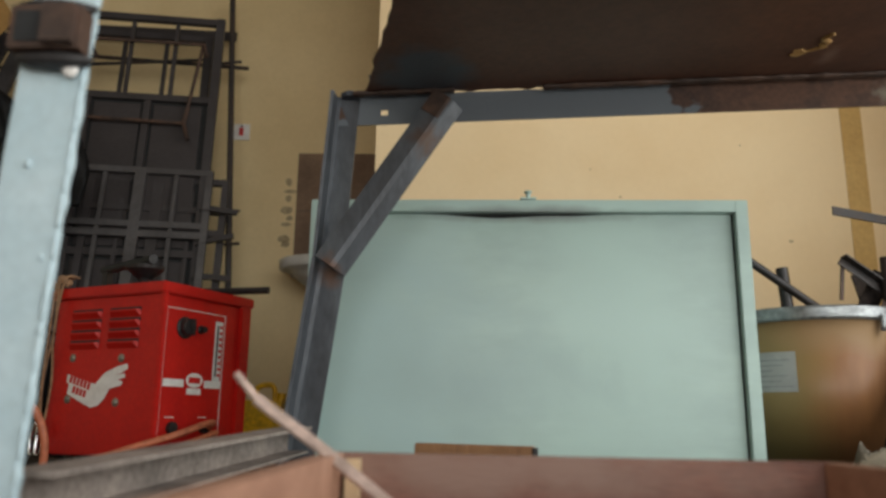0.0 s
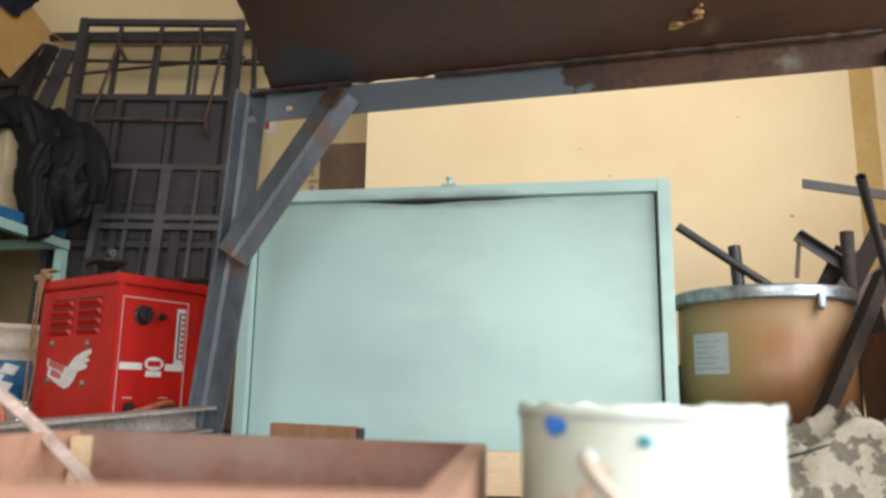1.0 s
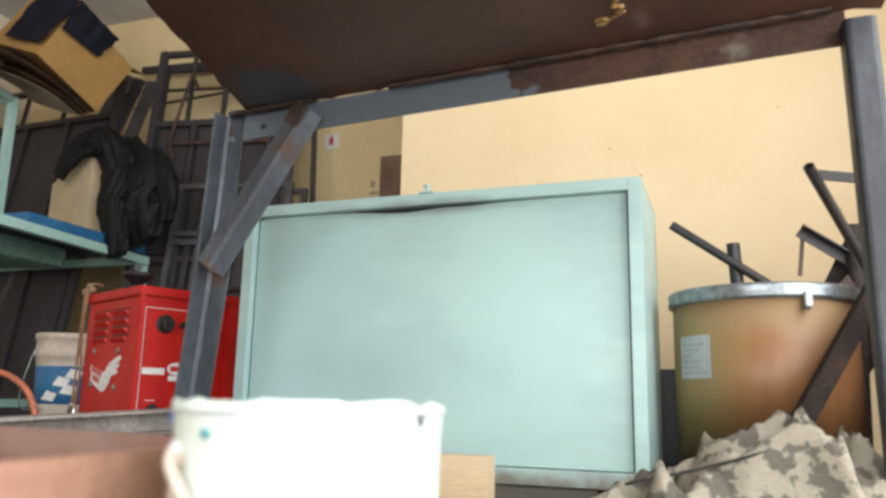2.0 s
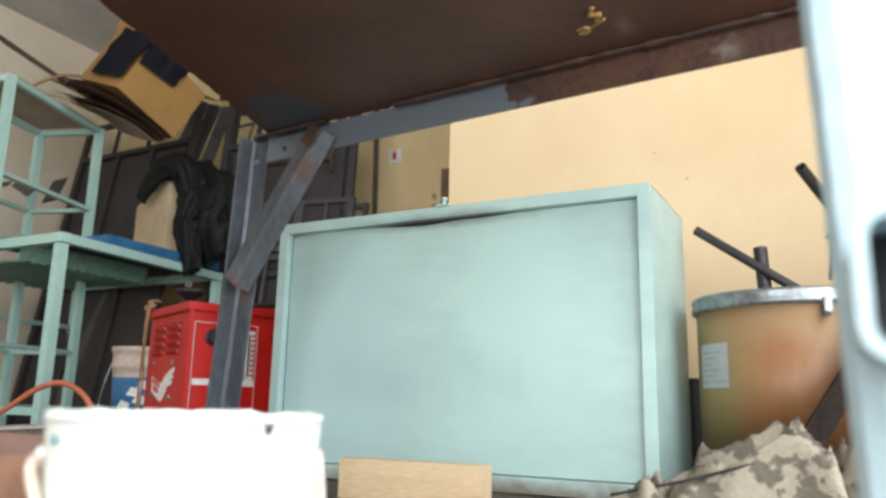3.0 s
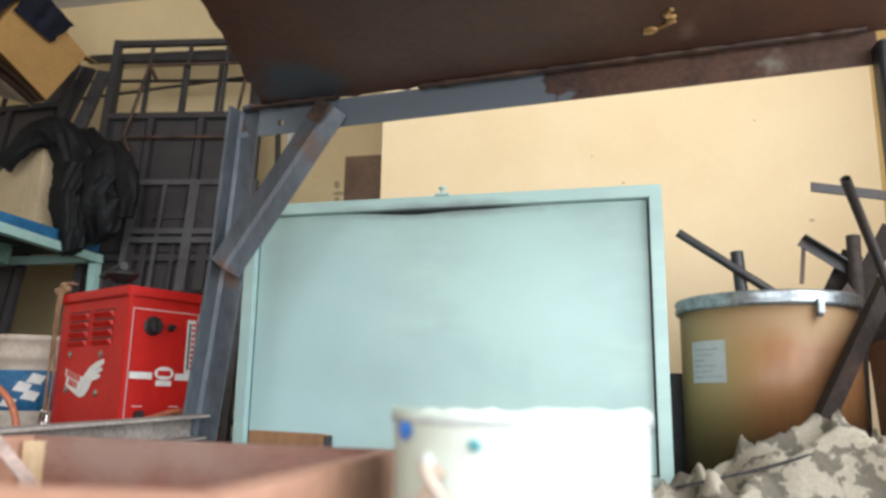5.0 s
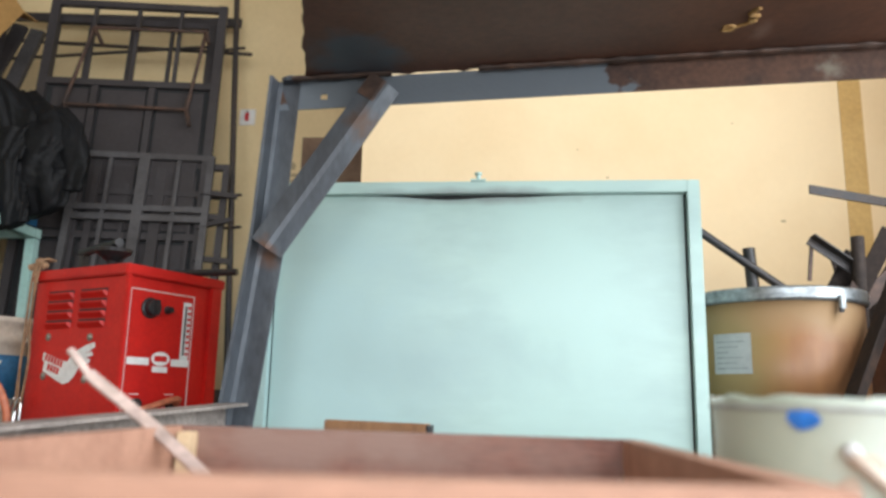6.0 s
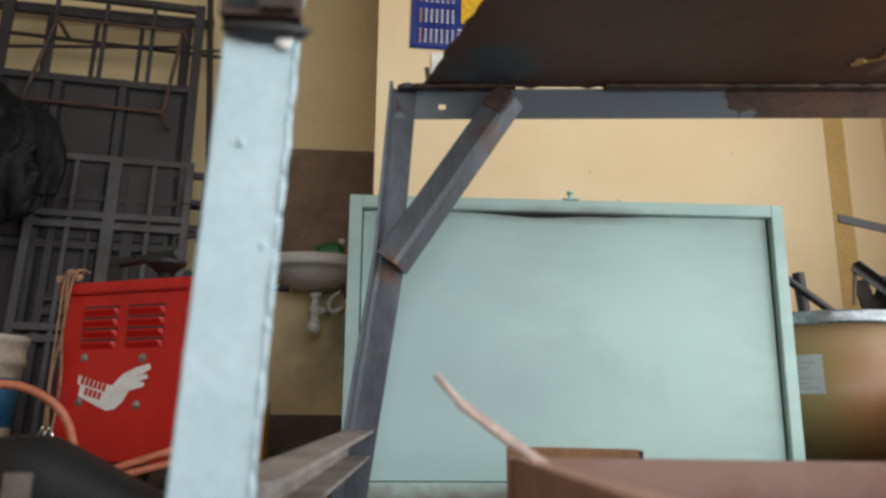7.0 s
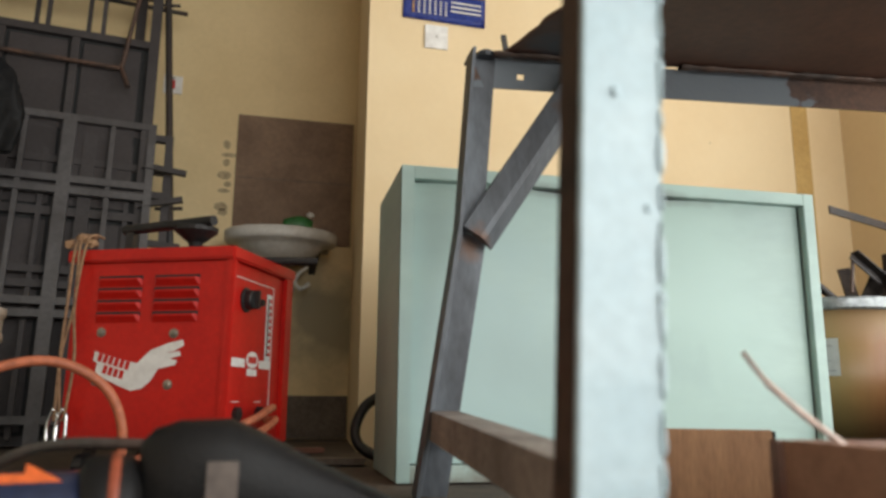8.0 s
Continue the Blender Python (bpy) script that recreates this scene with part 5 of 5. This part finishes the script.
def build_grille(x, y, W, HT, lean, turn, rows, halves, label, mt):
    m = lean_matrix(x, y, lean, turn)
    t = thing("window_grille", m @ V(W / 2, 0, 0), label, "grille", "grilles against the gate")
    w = 0.032
    for u in (w / 2, W * 0.5, W - w / 2):
        bar("stile", t, m, u, 0, u, HT, w if u != W * 0.5 else 0.05, 0.03, mt)
    for a, b in zip(rows, rows[1:]):
        bar("rail", t, m, w, b, W - w, b, 0.03, 0.026, mt)
        for lo, hi in ((w, W * 0.5 - 0.025), (W * 0.5 + 0.025, W - w)):
            for k in range(halves):
                u = lo + (hi - lo) * (k + 1) / (halves + 1)
                bar("thin_bar", t, m, u, a, u, b, 0.019, 0.014, mt)
    return t


build_grille(-1.752, 3.212, 0.672, 1.36, 9, 9, (0.03, 0.10, 0.50, 0.55, 1.015, 1.065, 1.345), 1, "dark grey welded window grille leaning on the gate", M["gate_light"])
build_grille(-1.668, 3.256, 0.655, 1.325, 9, 9, (0.03, 0.10, 0.62, 0.68, 1.04, 1.155, 1.31), 1, "dark grey window grille behind another one", M["gate"])
# rusty rod stand hung on the gate
rs = thing("rod_stand", (-1.6, 3.52, 1.5), "rusty bent rod frame leaning on the gate", "rod frame")
C = [V(-1.793, 3.46, 2.024), V(-1.231, 3.54, 2.030), V(-1.283, 3.50, 1.586), V(-1.880, 3.415, 1.592)]
for a, b in zip(C, C[1:] + C[:1]):
    part("rod", rod(a, b, 0.0095, 8), M["rod"], rs)
for c, d in zip(C, (V(0.075, -0.03, -0.115), V(0.03, -0.03, -0.08), V(0.04, -0.04, -0.10), V(0.08, -0.04, -0.11))):
    part("foot", rod(c, c + d, 0.0105, 8), M["rod"], rs)
for p, q, r in (((-2.42, 3.77, 2.115), (-1.06, 3.77, 2.012), 0.011), ((-2.44, 3.74, 1.99), (-1.2, 3.74, 2.05), 0.009)):
    tagged(part("long_rod", rod(V(*p), V(*q), r, 8), M["darksteel"]), "long thin steel rod resting behind the gate", "steel rod", "rods behind the gate")
tagged(part("long_bar", beam(V(-2.5, 3.84, 2.30), V(-1.16, 3.84, 2.235), 0.05, 0.02, (0, 1, 0)), M["gate"]), "dark flat bar resting behind the gate top", "steel bar")
lp = thing("steel_pole", (-0.985, 3.5, 0), "tall thin dark steel pole leaning in the corner of the gates", "pole")
part("pole", rod(V(-0.965, 3.52, 0.0), V(-1.185, 3.80, 2.45), 0.016, 12), M["darksteel"], lp)
for f in (0.83, 0.48, 0.41):
    c = V(-0.965, 3.52, 0.0).lerp(V(-1.185, 3.80, 2.45), f)
    part("cross_pin", rod(c + V(-0.06, -0.01, -0.006), c + V(0.055, -0.01, 0.004), 0.008, 8), M["darksteel"], lp)
for z, r in ((1.14, 8), (0.96, -12), (0.80, 5)):
    tagged(part("hinge_bracket", angle(V(-1.16, 3.46 + 0.12 * (z - 0.8), z), V(-0.985, 3.46 + 0.12 * (z - 0.8), z + 0.17 * math.tan(radians(-r))), 0.03, 0.03, 0.004), M["gate"]), "small dark steel bracket sticking out beside the grille", "bracket", "brackets beside the grille")
for k, (x0, z0, x1, z1, w) in enumerate(((-2.34, 2.12, -3.05, 0.0, 0.085), (-2.255, 2.09, -2.86, 0.0, 0.075), (-2.17, 2.07, -2.62, 0.0, 0.075), (-2.46, 2.05, -2.5, 0.0, 0.05))):
    tagged(part("steel_channel", sweep([(-w / 2, 0), (w / 2, 0), (w / 2, 0.03), (w / 2 - 0.004, 0.03), (w / 2 - 0.004, 0.004), (-w / 2 + 0.004, 0.004), (-w / 2 + 0.004, 0.03), (-w / 2, 0.03)], V(x1, 3.18 + 0.03 * k, z1), V(x0, 3.52 + 0.02 * k, z0), (0, 1, 0)), M["gate_light"] if k != 1 else M["gate"]), "grey steel channel standing against the wall", "steel channel", "channels against the wall")


# ---- mint steel table and tall rack ----
GROW[0] = 1.18


def build_frame_table():
    A, B, Cc, D = V(-1.342, 1.92, 0), V(-1.405, 2.80, 0), V(-2.39, 2.81, 0), V(-2.33, 1.93, 0)
    t = thing("frame_table", (-1.85, 2.37, 0), "mint painted steel frame table without a full top", "table")
    for p in (A, B, Cc, D):
        part("leg", beam(p, p + V(0, 0, 0.765), 0.036, 0.036, (0, 1, 0)), M["rackmint"], t, bevel=0.003)
    for p, q in ((A, B), (B, Cc), (Cc, D), (D, A)):
        e = (q - p).normalized() * 0.022
        part("top_rail", beam(p - e + V(0, 0, 0.787), q + e + V(0, 0, 0.787), 0.036, 0.036), M["rackmint"], t, bevel=0.003)
        part("low_rail", beam(p + e + V(0, 0, 0.155), q - e + V(0, 0, 0.155), 0.028, 0.028), M["rackmint"], t, bevel=0.002)
    part("back_rail", beam(Cc + V(0.02, 0, 0.57), D + V(0.02, 0, 0.57), 0.02, 0.02), M["rackmint"], t)
    part("back_rail", beam(Cc + V(0, 0, 0.55), Cc + V(-0.9, 0.1, 0.58), 0.02, 0.02), M["rackmint"], t)
    part("sheet_top", prism([(-1.37, 2.0), (-1.43, 2.78), (-1.98, 2.78), (-1.90, 2.0)], 0.811, 0.815), M["gate"], t, "dark sheet laid on the frame")
    return t


build_frame_table()


GROW[0] = 1.05


def build_rack():
    c, e = V(-2.265, 2.73, 0), V(-2.055, 2.08, 0)
    d = V(-0.345, -0.105, 0)
    t = thing("storage_rack", (-2.35, 2.35, 0), "tall mint painted steel rack with open shelves", "rack")
    cs = (c, e, e + d, c + d)
    for p in cs:
        part("post", beam(p, p + V(0, 0, 1.64), 0.036, 0.036, (0, 1, 0)), M["rackmint"], t, bevel=0.002)
    for z in (1.64, 1.20, 0.45):
        for p, q in zip(cs, cs[1:] + cs[:1]):
            s = (q - p).normalized() * 0.018
            part("shelf_rail", beam(p + s + V(0, 0, z - 0.018), q - s + V(0, 0, z - 0.018), 0.028, 0.028 if z > 1.5 else 0.02), M["rackmint"], t)
    part("shelf_board", prism([(p.x * 0.98 + -2.35 * 0.02, p.y * 0.98 + 2.35 * 0.02) for p in cs], 1.645, 1.655), M["cartonsheet"], t, "worn board on the top shelf")
    return t


build_rack()
bx = Matrix.Translation((-1.985, 2.985, 1.635)) @ Euler((radians(22.0), radians(20.2), radians(88.3))).to_matrix().to_4x4()
cb = thing("cardboard_box", bx @ V(-0.2, 0.2, 0), "brown cardboard box tilted on top of the rack, flaps open", "cardboard box")
w, d, h, th = 0.417, 0.43, 0.31, 0.006
for nm, lo, hi in (("bottom", (-w, 0, 0), (0, d, th)), ("side", (-w, 0, th), (0, th, h)), ("side", (-w, d - th, th), (0, d, h)), ("side", (-w, th, th), (-w + th, d - th, h)), ("side", (-th, th, th), (0, d - th, h))):
    part(nm, box(lo, hi, bx), M["carton"], cb)
for o, xx, yy, a, b in ((V(0, 0, h), V(0, 1, 0), V(1.0, 0, 0.35), d, 0.10), (V(-w, 0, h), V(0, 1, 0), V(-0.35, 0, 0.9), d, 0.11), (V(-w, d, h), V(1, 0, 0), V(0, 0.7, 0.7), w * 0.95, 0.11)):
    part("flap", slab([(0, 0), (a, 0), (a - 0.01, b), (0.01, b)], 0.004, bx @ basis(o, xx, yy)), M["carton"], cb, "open flap")
for k in range(6):
    off = -0.010 - 0.017 * k
    mt = (M["boardbrown"], M["cartonsheet"], M["wood"], M["cartonsheet"], M["boardbrown"], M["sheetpale"])[k]
    bm = bmesh.new()
    n = 14
    g = []
    for j in range(n + 1):
        row = []
        for i in range(n + 1):
            u, v = i / n, j / n
            sag = 0.02 * u * (1 - u) + 0.008 * noise.noise(V(u * 3, v * 3, k)) - (0.05 + 0.014 * k) * (1 - u) ** 2
            row.append(bm.verts.new(bx @ V(-0.50 - 0.03 * (k % 3) + (0.50 + 0.03 * (k % 3) - 0.015 * k) * u, -0.01 - 0.012 * k + 0.45 * v, off + sag)))
        g.append(row)
    for j in range(n):
        for i in range(n):
            bm.faces.new((g[j][i], g[j][i + 1], g[j + 1][i + 1], g[j + 1][i]))
    bmesh.ops.solidify(bm, geom=bm.faces[:], thickness=0.005)
    tagged(part("cardboard_sheet", bm, mt, smooth=True), "worn flattened cardboard sheet under the box, sagging at the edge", "cardboard", "cardboard sheets on the rack")
# long bars lying on the rack
for k in range(4):
    tagged(part("long_stick", rod(V(-2.232 + 0.02 * k, 2.423 + 0.05 * k, 1.807 - 0.022 * k), V(-2.702 + 0.02 * k, 2.222 + 0.05 * k, 2.144 - 0.026 * k), 0.012, 8), M["rod"]), "long dark stick lying across the rack top", "stick", "sticks on the rack")
tagged(part("cord", pipe([V(-2.334, 2.335, 1.722), V(-2.254, 2.366, 1.764), V(-2.219, 2.429, 1.813), V(-2.129, 2.474, 1.813)], 0.008, 8), M["twine"], smooth=True), "pale twisted cord tangled at the end of the cardboard", "cord")


def fold_sheet(name, corners, n, lump, seed, mt, label, category, thick=0.006):
    """Cloth over four corners with folds running down."""
    a, b, c, d = [Vector(p) for p in corners]
    nrm = (b - a).cross(d - a).normalized()
    bm = bmesh.new()
    g = []
    for j in range(n + 1):
        row = []
        for i in range(n + 1):
            u, v = i / n, j / n
            p = a.lerp(b, u).lerp(d.lerp(c, u), v)
            f = noise.noise(V(u * 5 + seed, v * 2.0, seed)) + 0.5 * noise.noise(V(u * 11, v * 5 + seed, 2))
            row.append(bm.verts.new(p + nrm * lump * f + (b - a) * 0.05 * noise.noise(V(seed, v * 4, u))))
        g.append(row)
    for j in range(n):
        for i in range(n):
            bm.faces.new((g[j][i], g[j][i + 1], g[j + 1][i + 1], g[j + 1][i]))
    bmesh.ops.solidify(bm, geom=bm.faces[:], thickness=thick)
    return tagged(part(name, bm, mt, smooth=True), label, category) if category else bm


nv = thing("navy_trousers", bx @ V(-0.3, 0, h), "dark navy trousers thrown over the cardboard box", "clothing")
for nm, c, s in (("seat_cloth", (V(-w - 0.02, 0.36, h + 0.06), V(-0.16, 0.30, h + 0.055), V(-0.16, -0.02, h + 0.04), V(-w - 0.02, -0.02, h + 0.03)), 1),
                 ("trouser_leg", (V(-w - 0.02, 0.35, h + 0.055), V(-w - 0.02, -0.02, h + 0.034), V(-w - 0.03, -0.01, 0.045), V(-w - 0.035, 0.29, 0.03)), 5),
                 ("trouser_leg", (V(-w - 0.02, -0.018, h + 0.034), V(-0.165, -0.018, h + 0.04), V(-0.20, -0.03, 0.20), V(-w - 0.01, -0.03, 0.17)), 7)):
    part(nm, fold_sheet("cloth", [bx @ p for p in c], 20, 0.010, s, None, "", "", 0.012), M["navy"], nv, smooth=True)

for p, q, w in (((-2.35, 2.45, 1.215), (-2.75, 2.62, 1.36), 0.06), ((-2.42, 2.60, 1.215), (-2.52, 2.72, 1.38), 0.08), ((-2.30, 2.30, 1.215), (-2.80, 2.38, 1.25), 0.03)):
    tagged(part("scrap_metal", beam(V(*p), V(*q), w, 0.006, (0.3, -1, 0.5)), M["blacksteel"]), "dark flat scrap leaning on the rack rails", "scrap metal", "scrap on the rack")
# blue board, pale carton and black jacket on the frame table
GROW[0] = 1.18
tagged(part("blue_board", box((-1.73, 2.16, 0.816), (-1.395, 2.80, 0.858)), M["blue"], bevel=0.004), "thick blue painted board lying on the frame table", "board")
GROW[0] = 1.26
pm = Matrix.Translation((-1.545, 2.495, 0.842)) @ Matrix.Rotation(radians(-18), 4, "Z")
pc = thing("pale_carton", pm @ V(0.08, 0.1, 0), "pale cardboard carton standing on the blue board", "cardboard box")
bm = bmesh.new()
out = [(-0.16, 0), (0.165, 0), (0.165, 0.33), (0.10, 0.37), (-0.16, 0.25)]
fa = [bm.verts.new(pm @ V(x, 0, z)) for x, z in out]
fb = [bm.verts.new(pm @ V(x, 0.20, z)) for x, z in out]
bm.faces.new(fa)
bm.faces.new(fb[::-1])
for i in range(5):
    bm.faces.new((fa[i], fa[(i + 1) % 5], fb[(i + 1) % 5], fb[i]))
part("carton_body", bm, M["cartonpale"], pc, bevel=0.003)
part("crease", box((0.105, -0.0015, 0.0), (0.110, 0.0, 0.36), pm), M["cartonsheet"], pc)


def limb(points, radii, seed, bm=None):
    """A sleeve or trouser-like tube of cloth with creases."""
    bm = bm or bmesh.new()
    P = [Vector(p) for p in points]
    n, m, prev = 90, 56, None
    for i in range(n + 1):
        f = i / n * (len(P) - 1)
        k = min(int(f), len(P) - 2)
        a, b, c, d = P[max(k - 1, 0)], P[k], P[k + 1], P[min(k + 2, len(P) - 1)]
        t = f - k
        p = 0.5 * (2 * b + (c - a) * t + (2 * a - 5 * b + 4 * c - d) * t * t + (3 * b - a - 3 * c + d) * t ** 3)
        r = radii[k] + (radii[k + 1] - radii[k]) * t
        s, u, _ = axes(b, c, (0.2, 1, 0.1))
        ring = []
        for j in range(m):
            q = 2 * math.pi * j / m
            cs, sn = math.cos(q), math.sin(q)
            twist = f * 0.55 + 0.35 * noise.noise(V(seed, f * 0.8, 3))
            ridge = lambda a, b: 1 - 2.2 * abs(noise.noise(V(math.cos(q + twist) * a + seed, math.sin(q + twist) * a, f * b)))
            fold = 0.80 + 0.20 * ridge(1.9, 0.5) + 0.09 * ridge(4.2, 1.3) + 0.30 * noise.noise(V(cs * 1.3 + seed, sn * 1.3, f * 0.9)) + 0.06 * ridge(2.2, 2.6)
            ring.append(bm.verts.new(p + (s * math.cos(q) + u * math.sin(q) * 0.5) * r * fold))
        if prev:
            for j in range(m):
                bm.faces.new((prev[j], prev[(j + 1) % m], ring[(j + 1) % m], ring[j]))
        else:
            bm.faces.new(ring[::-1])
        prev = ring
    bm.faces.new(prev)
    return bm


GROW[0] = 1.25
jk = thing("black_jacket", (-1.27, 2.54, 0.86), "creased black jacket draped over the carton and hanging off the table", "clothing")
JX, JY = 0.085, 0.04
jac = lambda rows: [V(x + JX, y + JY, z) for x, y, z in rows]
part("body", limb(jac([(-1.45, 2.48, 1.215), (-1.36, 2.47, 1.16), (-1.29, 2.46, 1.04), (-1.26, 2.46, 0.92), (-1.22, 2.47, 0.80)]), [0.05, 0.10, 0.15, 0.14, 0.07], 3), M["jacket"], jk, smooth=True)
part("sleeve", limb(jac([(-1.64, 2.40, 1.09), (-1.595, 2.39, 1.145), (-1.50, 2.39, 1.225), (-1.40, 2.41, 1.20), (-1.33, 2.42, 1.07)]), [0.035, 0.045, 0.055, 0.085, 0.09], 5), M["jacket"], jk, "black sleeve over the carton", smooth=True)
part("sleeve", limb(jac([(-1.35, 2.42, 1.08), (-1.345, 2.40, 0.95), (-1.30, 2.39, 0.82), (-1.275, 2.39, 0.735)]), [0.085, 0.085, 0.065, 0.05], 8), M["jacket"], jk, "black sleeve hanging off the table edge", smooth=True)
part("hood", limb(jac([(-1.30, 2.46, 1.15), (-1.19, 2.46, 1.11), (-1.14, 2.46, 1.0), (-1.14, 2.47, 0.88)]), [0.05, 0.07, 0.075, 0.05], 11), M["jacket"], jk, smooth=True)
GROW[0] = 1.18
# green crate and row of bottles hung in the open part of the frame
gc = thing("green_crate", (-1.95, 2.35, 0.72), "shallow green plastic crate sitting in the table frame", "crate")
x0, x1, y0, y1, z0, z1 = -2.30, -1.62, 1.95, 2.60, 0.735, 0.83
part("crate_rim", box((x0, y0, z1 - 0.02), (x1, y0 + 0.015, z1)), M["greencrate"], gc)
part("crate_rim", box((x0, y1 - 0.015, z1 - 0.02), (x1, y1, z1)), M["greencrate"], gc)
part("crate_floor", box((x0 + 0.03, y0 + 0.03, z0), (x1 - 0.03, y1 - 0.03, z0 + 0.006)), M["greencrate"], gc)
for k in range(14):
    y = y0 + 0.03 + (y1 - y0 - 0.06) * k / 13
    part("slat", box((x0 + 0.02, y - 0.008, z0 - 0.006), (x1 - 0.02, y + 0.008, z0)), M["greencrate"], gc)
for xs in (x0 + 0.02, x1 - 0.032):
    part("crate_side", box((xs, y0 + 0.015, z0), (xs + 0.012, y1 - 0.015, z1)), M["greencrate"], gc)
for k in range(7):
    tagged(part("bottle", lathe([(0, 0), (0.022, 0.002), (0.024, 0.02), (0.024, 0.05), (0.012, 0.07), (0.012, 0.085), (0, 0.085)], (-1.70 - 0.055 * k, 2.62 + 0.012 * k, 0.765), 14), M["bottle"], smooth=True), "small pale bottle in a row under the frame", "bottle", "bottles under the frame")


# ---- white and blue pail beside the welder ----
GROW[0] = 1.0


def build_round_pail():
    x, y = -1.49, 2.52
    t = thing("plastic_pail", (x, y, 0), "dirty white plastic pail with a blue printed band", "pail")
    part("pail_body", lathe([(0, 0), (0.118, 0.0), (0.122, 0.01), (0.140, 0.30), (0.144, 0.33), (0.150, 0.335), (0.150, 0.355), (0.146, 0.36), (0.148, 0.40), (0.154, 0.405), (0.154, 0.425), (0.146, 0.425), (0.138, 0.33), (0.115, 0.02), (0, 0.02)], (x, y, 0), 36), M["pailwhite"], t, smooth=True)
    part("blue_band", lathe([(0.1312, 0.15), (0.1330, 0.151), (0.1405, 0.296), (0.1388, 0.297)], (x, y, 0), 36), M["blue"], t, "blue printed band", smooth=True)
    for k, (a, z) in enumerate(((-1.1, 0.235), (-0.9, 0.205), (-1.4, 0.18), (-0.8, 0.265))):
        p = V(x + 0.1395 * math.cos(a), y + 0.1395 * math.sin(a), z)
        part("print_patch", slab([(-0.03, -0.012), (0.02, -0.02), (0.035, 0.01), (-0.01, 0.022)], 0.0015, basis(p, V(-math.sin(a), math.cos(a), 0), V(0, 0, 1))), M["white"], t)
    part("bail", pipe([V(x - 0.13, y - 0.075, 0.38), V(x - 0.15, y - 0.10, 0.25), V(x - 0.09, y - 0.16, 0.14), V(x + 0.03, y - 0.17, 0.13)], 0.003, 6), M["galv"], t, smooth=True)
    return t


build_round_pail()
